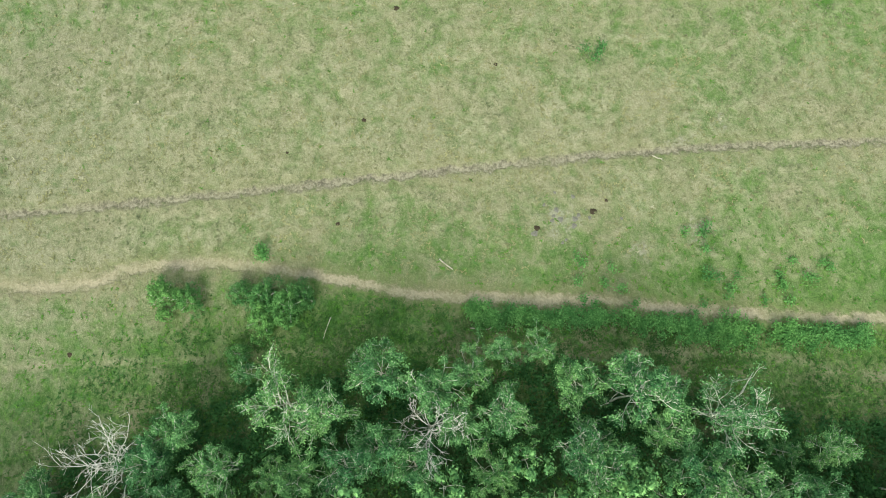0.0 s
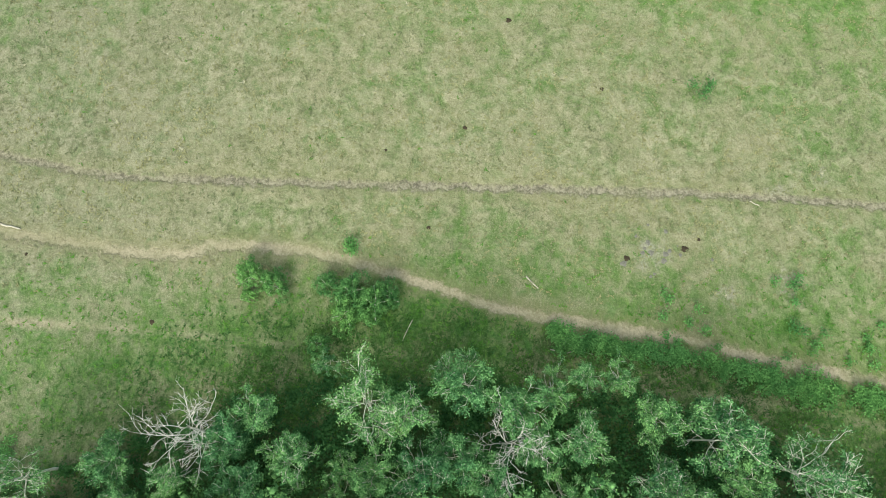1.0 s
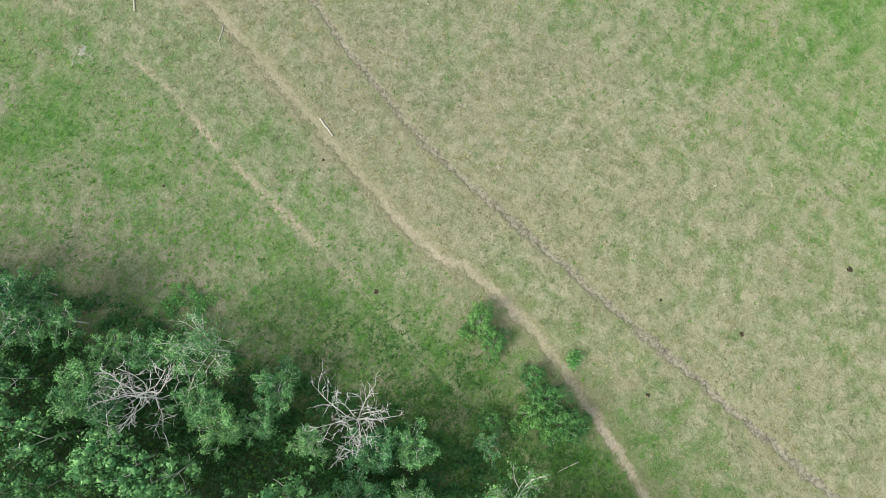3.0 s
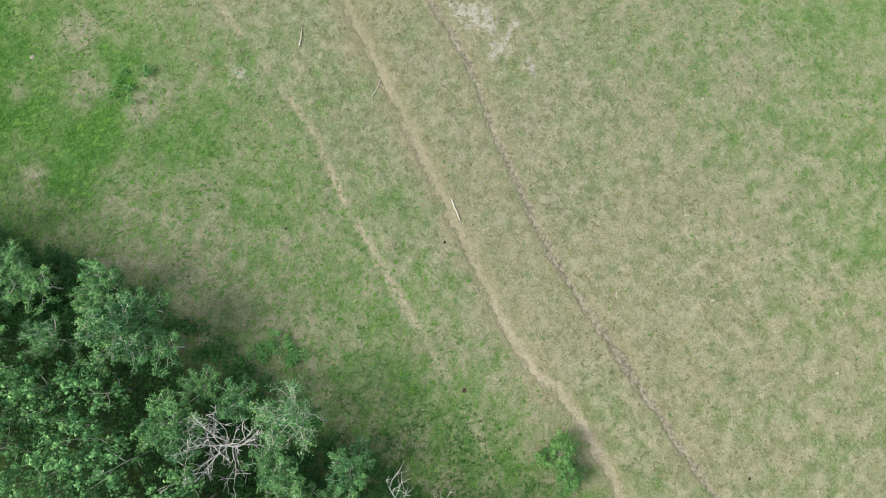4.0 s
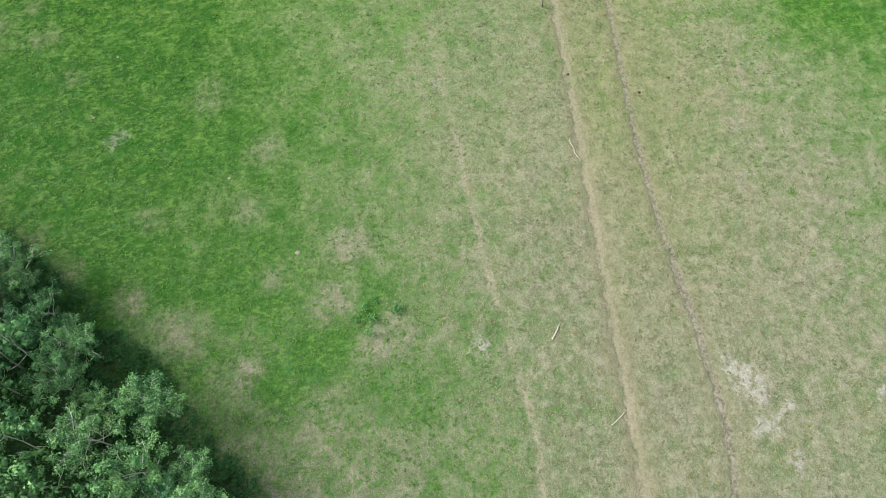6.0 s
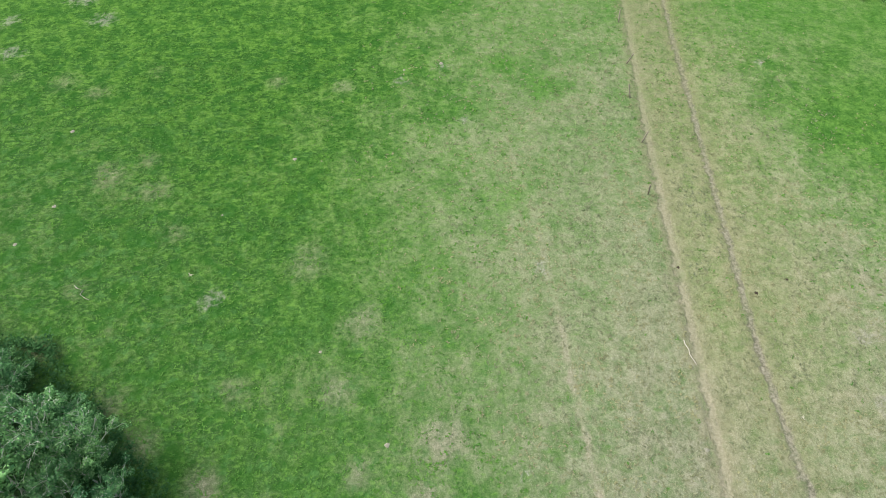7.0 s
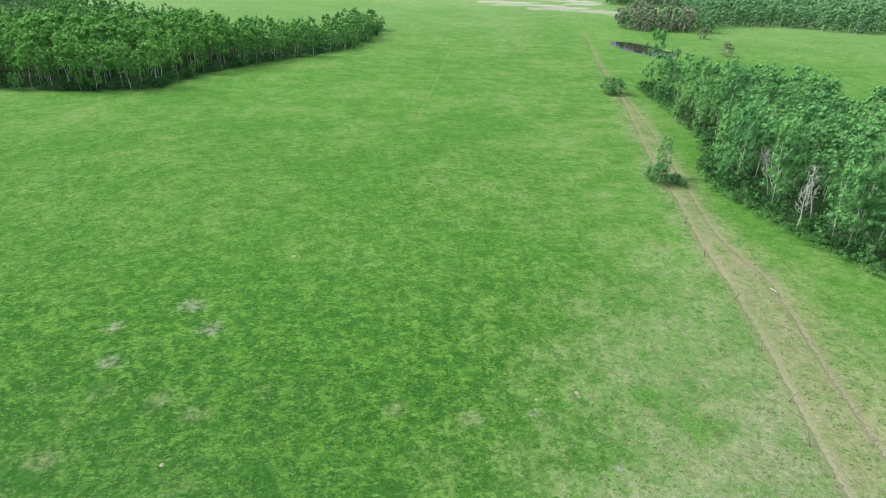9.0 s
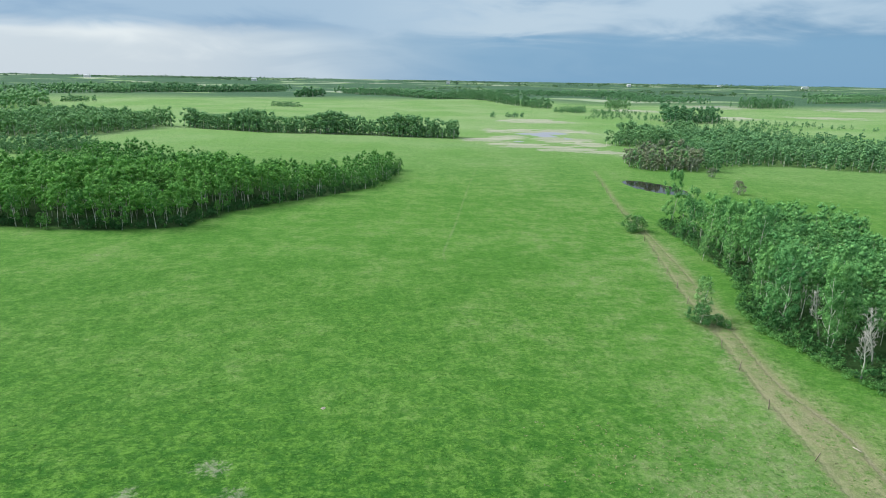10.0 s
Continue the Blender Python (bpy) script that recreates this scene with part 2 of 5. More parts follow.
LAKES = [ (62, 627, 26, 8), (205, 828, 24, 22), (370, 702, 24, 8), (415, 1045, 40, 26), (280, 711, 18, 8), (560, 920, 45, 22), (700, 2300, 160, 90), (-900, 2600, 260, 120), (-300, 3000, 240, 110), (250, 2700, 120, 80)]


def line_x(line, y):
    return np.interp(y, [p[0] for p in line], [p[1] for p in line])


def step(a, b, v):
    s = np.clip((v - a) / (b - a), 0, 1)
    return s * s * (3 - 2 * s)


def oval(x, y, cx, cy, rx, ry, turn=0.0):
    c, s = math.cos(radians(turn)), math.sin(radians(turn))
    u, v = (x - cx) * c + (y - cy) * s, -(x - cx) * s + (y - cy) * c
    return np.sqrt((u / rx) ** 2 + (v / ry) ** 2)


def waves(x, y):
    return (np.sin(x * 0.011 + 1.3) * np.sin(y * 0.007 + 0.4) + 0.6 * np.sin(x * 0.019 - y * 0.013 + 2.0) + 0.4 * np.sin(x * 0.004 + y * 0.0031))


def ground_z(x, y):
    """Height of the ground."""
    x, y = np.asarray(x, float), np.asarray(y, float)
    r = np.hypot(x, y - 50)
    near = 0.035 * (np.sin(x * 0.9 + 1.7 * np.sin(y * 0.53)) * np.sin(y * 0.77 + 0.8 * np.sin(x * 0.61)) + 0.6 * np.sin(x * 2.1 + y * 1.3) * np.sin(y * 2.6 - x * 0.7))
    z = near * (1 - step(250, 500, r)) + step(420, 1100, r) * 2.2 * waves(x, y) + step(1500, 4600, r) * 20
    for line, w, d in ((RUT, 0.32, 0.05), (PATHWAY, 0.42, 0.08), (SIDE, 0.35, 0.04)):
        z = z - d * np.exp(-(((x - line_x(line, y)) / w) ** 2)) * ((y > Y0) & (y < Y1))
    q = oval(x, y, *POND)
    z = z - 1.3 * (1 - step(0.75, 1.25, q)) + 0.08 * np.exp(-((q - 1.4) / 0.2) ** 2)
    return z


def within(poly, x, y):
    """1 inside the outline, 0 outside, for arrays."""
    hit = np.zeros(np.shape(x), bool)
    for (ax, ay), (bx, by) in zip(poly, poly[1:] + poly[:1]):
        if ay != by:
            hit ^= ((ay > y) != (by > y)) & (x < (bx - ax) * (y - ay) / (by - ay) + ax)
    return hit.astype(float)


def spots_of(table, x, y):
    m = np.zeros_like(x)
    for sx, sy, sr in table:
        m = np.maximum(m, np.exp(-(((x - sx) ** 2 + (y - sy) ** 2) / (sr * sr)) ** 1.5))
    return m


def flat_lake(x, y):
    m = np.zeros_like(np.asarray(x, float))
    for cx, cy, rx, ry in LAKES:
        m = np.maximum(m, 1 - step(0.6, 1.15, oval(x, y, cx, cy, rx, ry)))
    return m


def gz(x, y):
    return float(ground_z(x, y))


def ground_material():
    m, g = material("pasture")
    pos = g.add("ShaderNodeNewGeometry").outputs["Position"]
    xyz = g.add("ShaderNodeSeparateXYZ", {0: pos})
    x, y = xyz.outputs[0], xyz.outputs[1]
    huge = g.noise(pos, 0.05, 3)
    wide = g.noise(pos, 0.24, 4, 0.6)
    clump = g.noise(pos, 0.95, 5, 0.62, 0.4)
    tuft = g.noise(pos, 2.4, 5, 0.68, 0.5)
    fine = g.noise(pos, 6.5, 4, 0.72, 0.3)
    other = g.noise(g.add("ShaderNodeMapping", {"Vector": pos, "Location": (31.0, 17.0, 0.0)}).outputs[0], 1.5, 5, 0.7)
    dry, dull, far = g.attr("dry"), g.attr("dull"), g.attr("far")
    # dry straw among the green
    mess = g.math("ADD", g.math("ADD", g.math("MULTIPLY", wide, 0.80), g.math("MULTIPLY", fine, 0.16)), g.math("ADD", g.math("MULTIPLY", clump, 0.66), g.math("MULTIPLY", tuft, 0.36)))
    level = g.math("ADD", g.math("SUBTRACT", mess, 0.945), g.math("MULTIPLY", g.math("SUBTRACT", dry, 0.5), 0.80))
    level = g.math("ADD", level, g.math("MULTIPLY", g.math("SUBTRACT", g.math("MULTIPLY", g.attr("yellow"), 1.5), g.attr("thick")), 0.26))
    level = g.math("SUBTRACT", level, g.math("MULTIPLY", g.attr("rich"), 0.16))
    straw = g.ramp(g.math("ADD", level, g.math("MULTIPLY", g.math("SUBTRACT", huge, 0.5), 0.6)), -0.42, 0.46)
    lush = g.mix(g.ramp(g.math("ADD", g.math("MULTIPLY", huge, 0.5), g.math("MULTIPLY", wide, 0.5)), 0.38, 0.62), (0.058, 0.158, 0.024), (0.116, 0.232, 0.046))
    rank = g.math("ADD", g.math("MULTIPLY", g.attr("rich"), 0.62), 0.38)
    lush = g.mix(g.math("MULTIPLY", g.math("MULTIPLY", g.ramp(other, 0.44, 0.64), 0.62), rank), lush, (0.032, 0.108, 0.012))
    lush = g.mix(g.math("MULTIPLY", g.ramp(clump, 0.44, 0.66), 0.50), lush, (0.110, 0.230, 0.040))
    lush = g.mix(g.math("MULTIPLY", g.attr("rich"), 0.85), lush, g.mix(g.ramp(g.math("ADD", g.math("MULTIPLY", clump, 0.75), g.math("MULTIPLY", wide, 0.25)), 0.44, 0.56), (0.014, 0.064, 0.008), (0.092, 0.204, 0.024)))
    # beside the wood: coarse darker grass, with the wood's shade painted in
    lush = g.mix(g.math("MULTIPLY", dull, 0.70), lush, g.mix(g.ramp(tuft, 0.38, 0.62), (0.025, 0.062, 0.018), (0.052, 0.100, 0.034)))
    # haze painted in: the meadow turns paler and bluer with distance
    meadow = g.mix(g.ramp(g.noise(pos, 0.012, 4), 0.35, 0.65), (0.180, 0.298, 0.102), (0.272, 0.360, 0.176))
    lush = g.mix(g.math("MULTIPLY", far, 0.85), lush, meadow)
    thatch = g.mix(g.ramp(g.math("ADD", g.math("MULTIPLY", other, 0.5), g.math("MULTIPLY", clump, 0.5)), 0.36, 0.64), (0.134, 0.154, 0.072), (0.318, 0.302, 0.200))
    thatch = g.mix(g.math("MULTIPLY", g.ramp(wide, 0.42, 0.62), 0.5), thatch, (0.232, 0.218, 0.132))
    # the same painted shade on the straw there
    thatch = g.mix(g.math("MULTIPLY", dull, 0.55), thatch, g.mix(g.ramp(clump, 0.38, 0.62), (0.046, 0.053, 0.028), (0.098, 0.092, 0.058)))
    thatch = g.mix(g.math("MULTIPLY", g.attr("grey"), 0.5), thatch, g.mix(g.ramp(other, 0.36, 0.64), (0.136, 0.142, 0.092), (0.252, 0.240, 0.178)))
    # grey-green sward west of the path, yellowed sward along the tracks
    thatch = g.mix(g.math("MULTIPLY", g.attr("sage"), 0.75), thatch, g.mix(g.ramp(other, 0.36, 0.64), (0.148, 0.178, 0.086), (0.246, 0.252, 0.150)))
    col = g.mix(straw, lush, thatch)
    olive = g.mix(g.ramp(g.math("ADD", g.math("MULTIPLY", clump, 0.5), g.math("MULTIPLY", other, 0.5)), 0.38, 0.62), (0.165, 0.196, 0.076), (0.262, 0.258, 0.130))
    col = g.mix(g.math("MULTIPLY", g.attr("olive"), 0.72), col, olive)
    # single light and dark blades
    col = g.mix(g.math("MULTIPLY", g.ramp(fine, 0.50, 0.70), g.math("SUBTRACT", 0.50, g.math("MULTIPLY", straw, 0.12))), col, g.mix(straw, (0.114, 0.236, 0.034), (0.345, 0.330, 0.222)))
    col = g.mix(g.math("MULTIPLY", g.ramp(fine, 0.49, 0.32), g.math("SUBTRACT", 0.50, g.math("MULTIPLY", straw, 0.12))), col, g.mix(straw, (0.020, 0.074, 0.008), (0.094, 0.106, 0.050)))
    col = g.mix(g.math("MULTIPLY", g.ramp(tuft, 0.47, 0.34), g.math("MULTIPLY", rank, g.math("SUBTRACT", 0.58, g.math("MULTIPLY", straw, 0.25)))), col, g.mix(straw, (0.028, 0.096, 0.012), (0.092, 0.112, 0.048)))
    # single stems and gaps
    grain = g.noise(pos, 17.0, 2, 0.6)
    col = g.mix(g.math("MULTIPLY", g.ramp(grain, 0.54, 0.68), 0.42), col, g.mix(straw, (0.134, 0.250, 0.068), (0.400, 0.385, 0.275)))
    col = g.mix(g.math("MULTIPLY", g.ramp(grain, 0.46, 0.32), 0.46), col, g.mix(straw, (0.020, 0.066, 0.012), (0.075, 0.088, 0.044)))
    # tussocks of rank grass: shade painted dark in the hollows, tops painted light
    tussock = g.noise(g.add("ShaderNodeMapping", {"Vector": pos, "Location": (7.0, -23.0, 0.0), "Scale": (0.75, 1.15, 1.0)}).outputs[0], 3.0, 4, 0.6, 0.6)
    hollow = g.math("MULTIPLY", g.ramp(tussock, 0.50, 0.64), g.math("SUBTRACT", 1.0, g.math("ADD", g.math("MULTIPLY", straw, 0.75), g.math("MULTIPLY", far, 0.2))))
    hollow = g.math("MULTIPLY", hollow, rank)
    col = g.mix(g.math("MULTIPLY", hollow, 0.62), col, (0.018, 0.074, 0.008))
    col = g.mix(g.math("MULTIPLY", g.math("MULTIPLY", g.ramp(tussock, 0.47, 0.35), g.math("SUBTRACT", 1.0, straw)), 0.50), col, (0.128, 0.258, 0.044))
    # darker clover in patches of a few paces
    clover = g.noise(g.add("ShaderNodeMapping", {"Vector": pos, "Location": (90.0, 41.0, 0.0)}).outputs[0], 0.62, 5, 0.62, 0.5)
    clover = g.math("MULTIPLY", g.ramp(clover, 0.48, 0.60), g.math("SUBTRACT", 1.0, g.math("ADD", g.math("MULTIPLY", straw, 0.7), g.math("MULTIPLY", far, 0.25))))
    col = g.mix(g.math("MULTIPLY", g.math("MULTIPLY", clover, rank), 0.72), col, (0.024, 0.092, 0.012))
    # fresh green tufts in patches of one or two feet, thicker in some stretches than in others
    tufted = g.noise(g.add("ShaderNodeMapping", {"Vector": pos, "Location": (-14.0, 52.0, 0.0)}).outputs[0], 1.25, 4, 0.6, 0.3)
    stretch = g.ramp(g.noise(pos, 0.11, 3), 0.36, 0.60)
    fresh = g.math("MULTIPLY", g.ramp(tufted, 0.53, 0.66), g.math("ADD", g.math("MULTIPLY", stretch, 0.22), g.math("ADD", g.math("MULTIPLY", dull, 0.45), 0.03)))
    col = g.mix(g.math("MULTIPLY", fresh, g.math("SUBTRACT", 1.0, g.math("MULTIPLY", far, 0.8))), col, g.mix(g.ramp(fine, 0.35, 0.65), (0.040, 0.118, 0.028), (0.080, 0.178, 0.048)))
    # dark green weeds in single patches
    weed = g.math("MULTIPLY", g.ramp(g.noise(pos, 0.6, 4, 0.65), 0.58, 0.70), g.ramp(tuft, 0.38, 0.58))
    col = g.mix(g.math("MULTIPLY", weed, g.math("SUBTRACT", 0.55, g.math("MULTIPLY", straw, 0.25))), col, (0.045, 0.124, 0.028))
    # wood floor: dark green growth, with the shade under the trees painted in
    col = g.mix(g.math("MULTIPLY", g.attr("floor_shade"), 0.9), col, g.mix(g.ramp(tuft, 0.4, 0.6), (0.018, 0.044, 0.014), (0.036, 0.066, 0.026)))
    pale = g.math("MULTIPLY", g.ramp(g.noise(pos, 0.42, 4, 0.6, 0.6), 0.58, 0.72), g.ramp(tuft, 0.36, 0.60))
    col = g.mix(g.math("MULTIPLY", pale, g.math("MULTIPLY", g.math("MAXIMUM", dry, 0.0), 0.45)), col, (0.300, 0.285, 0.190))
    # bare pale soil
    soil = g.mix(g.ramp(fine, 0.3, 0.7), (0.19, 0.18, 0.14), (0.34, 0.325, 0.27))
    ragged = g.math("ADD", g.math("MULTIPLY", g.math("SUBTRACT", tuft, 0.5), 2.2), g.math("MULTIPLY", g.math("SUBTRACT", clump, 0.5), 1.6))
    b = g.ramp(g.math("ADD", g.attr("bare"), ragged), 0.40, 1.25)
    b = g.math("MULTIPLY", b, g.ramp(g.attr("bare"), 0.05, 0.35))
    col = g.mix(g.math("MULTIPLY", b, 0.62), col, soil)
    white = g.ramp(g.math("ADD", g.attr("chalk"), g.math("MULTIPLY", ragged, 1.25)), 0.28, 1.0)
    white = g.math("MULTIPLY", white, g.ramp(g.attr("chalk"), 0.05, 0.3))
    col = g.mix(g.math("MULTIPLY", white, 0.62), col, g.mix(g.ramp(fine, 0.3, 0.7), (0.30, 0.28, 0.235), (0.47, 0.45, 0.40)))

    def along(line, width, edge, wobble):
        c = g.add("ShaderNodeFloatCurve")
        curve = c.mapping.curves[0]
        c.mapping.use_clip = False
        pts = [((yy - Y0) / (Y1 - Y0), (xx - X0) / (X1 - X0)) for yy, xx in line]
        while len(curve.points) < len(pts):
            curve.points.new(0.5, 0.5)
        for p, q in zip(curve.points, pts):
            p.location = q
            p.handle_type = "AUTO"
        c.mapping.update()
        g.put(c.inputs["Value"], g.math("DIVIDE", g.math("SUBTRACT", y, Y0), Y1 - Y0))
        mid = g.math("ADD", g.math("MULTIPLY", c.outputs[0], X1 - X0), X0)
        wave = g.math("MULTIPLY", g.math("ADD", g.math("SUBTRACT", tuft, 0.5), g.math("SUBTRACT", clump, 0.5)), wobble)
        off = g.math("ABSOLUTE", g.math("ADD", g.math("SUBTRACT", x, mid), wave))
        inside = g.math("MULTIPLY", g.math("GREATER_THAN", y, Y0 + 1), g.math("LESS_THAN", y, Y1 - 1))
        return g.math("MULTIPLY", g.ramp(off, width + edge, width - edge), inside)

    path = along(PATHWAY, 0.29, 0.17, 0.95)
    halo = along(PATHWAY, 0.75, 0.75, 2.2)
    rut = along(RUT, 0.23, 0.15, 0.8)
    rim = along(RUT, 0.8, 0.75, 1.8)
    side = along(SIDE, 0.22, 0.20, 0.7)
    worn = g.ramp(g.noise(pos, 0.33, 4, 0.6), 0.30, 0.62)
    dust = g.mix(g.ramp(fine, 0.3, 0.7), (0.244, 0.212, 0.144), (0.388, 0.342, 0.250))
    mud = g.mix(g.ramp(g.math("ADD", g.math("MULTIPLY", fine, 0.5), g.math("MULTIPLY", tuft, 0.5)), 0.38, 0.62), (0.100, 0.090, 0.068), (0.310, 0.280, 0.212))
    thin = g.attr("thin")
    col = g.mix(g.math("MULTIPLY", halo, g.attr("halo")), col, (0.215, 0.195, 0.112))
    col = g.mix(g.math("MULTIPLY", rim, g.attr("rim")), col, (0.200, 0.186, 0.098))
    col = g.mix(g.math("MULTIPLY", g.math("MULTIPLY", side, worn), g.math("MULTIPLY", thin, 0.62)), col, dust)
    col = g.mix(g.math("MULTIPLY", rut, g.math("MULTIPLY", g.math("ADD", g.math("MULTIPLY", worn, 0.35), 0.60), g.attr("cut"))), col, mud)
    col = g.mix(g.math("MULTIPLY", path, g.math("MULTIPLY", g.math("ADD", g.math("MULTIPLY", worn, 0.5), 0.45), g.attr("trod"))), col, dust)
    # the ground between the two tracks, worn where carts turned
    broad = g.math("MULTIPLY", g.attr("band"), g.ramp(g.math("ADD", g.math("MULTIPLY", clump, 0.6), g.math("MULTIPLY", wide, 0.4)), 0.36, 0.56))
    col = g.mix(g.math("MULTIPLY", broad, 0.62), col, g.mix(g.ramp(fine, 0.3, 0.7), (0.150, 0.140, 0.078), (0.235, 0.208, 0.130)))
    # shallow lakes with salt rims
    reeds = g.noise(g.add("ShaderNodeMapping", {"Vector": pos, "Scale": (0.3, 1.3, 1.0)}).outputs[0], 0.045, 5, 0.6)
    rough = g.math("SUBTRACT", g.noise(g.add("ShaderNodeMapping", {"Vector": pos, "Scale": (0.55, 1.0, 1.0)}).outputs[0], 0.09, 5, 0.65), 0.5)
    shore = g.ramp(g.math("ADD", g.attr("mudflat"), g.math("MULTIPLY", rough, 4.0)), 0.46, 0.58)
    shore = g.math("MULTIPLY", shore, g.ramp(g.attr("mudflat"), 0.03, 0.25))
    col = g.mix(g.math("MULTIPLY", shore, 0.9), col, g.mix(g.ramp(fine, 0.3, 0.7), g.mix(g.ramp(reeds, 0.44, 0.54), (0.29, 0.29, 0.215), (0.15, 0.19, 0.10)), (0.37, 0.36, 0.285)))
    # pools: the sky's reflection painted as pale grey
    pool = g.ramp(g.math("ADD", g.attr("wet"), g.math("MULTIPLY", rough, 1.6)), 0.42, 0.55)
    col = g.mix(g.math("MULTIPLY", pool, g.ramp(g.attr("wet"), 0.05, 0.3)), col, (0.250, 0.262, 0.300))
    ln = g.math("ADD", g.math("MULTIPLY", g.attr("lake"), 0.75), g.math("MULTIPLY", g.math("SUBTRACT", reeds, 0.5), 3.4))
    some = g.ramp(g.attr("lake"), 0.02, 0.25)
    col = g.mix(g.math("MULTIPLY", g.math("MULTIPLY", g.ramp(ln, 0.40, 0.62), some), 0.85), col, (0.36, 0.345, 0.285))
    # far lake water, its sky reflection likewise a painted grey
    col = g.mix(g.math("MULTIPLY", g.ramp(ln, 0.88, 0.98), some), col, (0.240, 0.252, 0.275))
    # wooded land with pale fields towards the horizon
    country = g.noise(g.add("ShaderNodeMapping", {"Vector": pos, "Scale": (0.5, 1.0, 1.0)}).outputs[0], 0.0045, 5, 0.6)
    remote = g.attr("remote")
    col = g.mix(g.math("MULTIPLY", remote, g.ramp(country, 0.59, 0.55)), col, g.mix(g.ramp(wide, 0.35, 0.65), (0.040, 0.086, 0.048), (0.072, 0.130, 0.074)))
    col = g.mix(g.math("MULTIPLY", remote, g.math("MULTIPLY", g.ramp(country, 0.58, 0.62), 0.8)), col, (0.31, 0.33, 0.26))
    hgt = g.math("ADD", g.math("SUBTRACT", g.math("MULTIPLY", clump, 1.3), g.math("MULTIPLY", hollow, 0.35)), g.math("ADD", g.math("MULTIPLY", tuft, 0.7), g.math("MULTIPLY", fine, 0.16)))
    flat = g.math("MAXIMUM", path, rut)
    hgt = g.math("MULTIPLY", hgt, g.math("SUBTRACT", 1.0, g.math("MULTIPLY", flat, 0.6)))
    finish(g, principled(g, col, 0.95, bump(g, hgt, 0.45, 0.34)))
    return m


# ---- mesh helpers ----
def mesh_from(name, verts, faces, mat, smooth=False):
    me = bpy.data.meshes.new(name)
    me.from_pydata(verts, [], faces)
    me.materials.append(mat)
    if smooth:
        me.polygons.foreach_set("use_smooth", [True] * len(me.polygons))
    me.update()
    return me


def part_of(parent, name, me, label=""):
    ob = new(name, me)
    ob.parent = parent
    return tagged(ob, label)


def tube(V, F, pts, radii, sides):
    """Adds a tapered round tube along the points."""
    base = len(V)
    pts = [Vector(p) for p in pts]
    for i, p in enumerate(pts):
        d = (pts[min(i + 1, len(pts) - 1)] - pts[max(i - 1, 0)]).normalized()
        a = d.orthogonal().normalized()
        b = d.cross(a)
        for k in range(sides):
            t = 2 * math.pi * k / sides
            V.append(tuple(p + (a * math.cos(t) + b * math.sin(t)) * radii[i]))
    for i in range(len(pts) - 1):
        for k in range(sides):
            k2 = (k + 1) % sides
            F.append((base + i * sides + k, base + i * sides + k2, base + (i + 1) * sides + k2, base + (i + 1) * sides + k))
    F.append(tuple(base + k for k in reversed(range(sides))))
    F.append(tuple(base + (len(pts) - 1) * sides + k for k in range(sides)))


def leaves(rng, centres, per, spread, size, flat=1.0):
    """Small leaf blades, mostly facing the sky, scattered round the centres: arrays of vertices and triangles."""
    c = np.repeat(np.asarray(centres, float), per, 0)
    n = len(c)
    c = c + rng.normal(0, 1, (n, 3)) * spread * np.array([1, 1, 0.75])
    nor = rng.normal(0, 0.8, (n, 3))
    nor[:, 2] = np.abs(nor[:, 2]) + flat
    nor /= np.linalg.norm(nor, axis=1)[:, None]
    t = np.cross(nor, rng.normal(0, 1, (n, 3)))
    t /= np.linalg.norm(t, axis=1)[:, None] + 1e-9
    b = np.cross(nor, t)
    s = size * rng.uniform(0.6, 1.35, (n, 1))
    v = np.stack([c - t * s * 0.45 - b * s * 0.42, c - t * s * 0.45 + b * s * 0.42, c + t * s * 0.62], 1).reshape(-1, 3)
    f = np.arange(3 * n).reshape(-1, 3)
    return v, f


def puffs(rng, centres, per, radius, size):
    """Leaf blades over the upper and outer sides of rounded clumps."""
    c = np.repeat(np.asarray(centres, float), per, 0)
    r = np.repeat(radius * rng.uniform(0.7, 1.3, len(centres)), per)[:, None]
    n = len(c)
    d = rng.normal(0, 1, (n, 3))
    d[:, 2] += 0.45
    d /= np.linalg.norm(d, axis=1)[:, None]
    p = c + d * r * rng.uniform(0.55, 1.12, (n, 1)) * np.array([1.0, 1.0, 0.98])
    nor = d + rng.normal(0, 0.33, (n, 3))
    nor /= np.linalg.norm(nor, axis=1)[:, None]
    t = np.cross(nor, rng.normal(0, 1, (n, 3)))
    t /= np.linalg.norm(t, axis=1)[:, None] + 1e-9
    b = np.cross(nor, t)
    s = size * rng.uniform(0.65, 1.3, (n, 1))
    v = np.stack([p - t * s * 0.45 - b * s * 0.45, p - t * s * 0.45 + b * s * 0.45, p + t * s * 0.62], 1).reshape(-1, 3)
    return v, np.arange(3 * n).reshape(-1, 3)


def hearts(rng, centres, radius):
    """Rough closed hearts of leaf clumps, hidden under their leaves."""
    unit = np.array([(1, 0, 0), (-1, 0, 0), (0, 1, 0), (0, -1, 0), (0, 0, 1), (0, 0, -1)], float)
    tri = np.array([(0, 2, 4), (2, 1, 4), (1, 3, 4), (3, 0, 4), (2, 0, 5), (1, 2, 5), (3, 1, 5), (0, 3, 5)])
    V, F = [], []
    for k, c in enumerate(centres):
        V.append(np.asarray(c) + unit * radius * rng.uniform(0.7, 1.25, (len(unit), 1)) * np.array([1.0, 1.0, 0.98]))
        F.append(tri + k * len(unit))
    return np.concatenate(V), np.concatenate(F)


def both(a, b):
    return np.concatenate([a[0], b[0]]), np.concatenate([a[1], b[1] + len(a[0])])


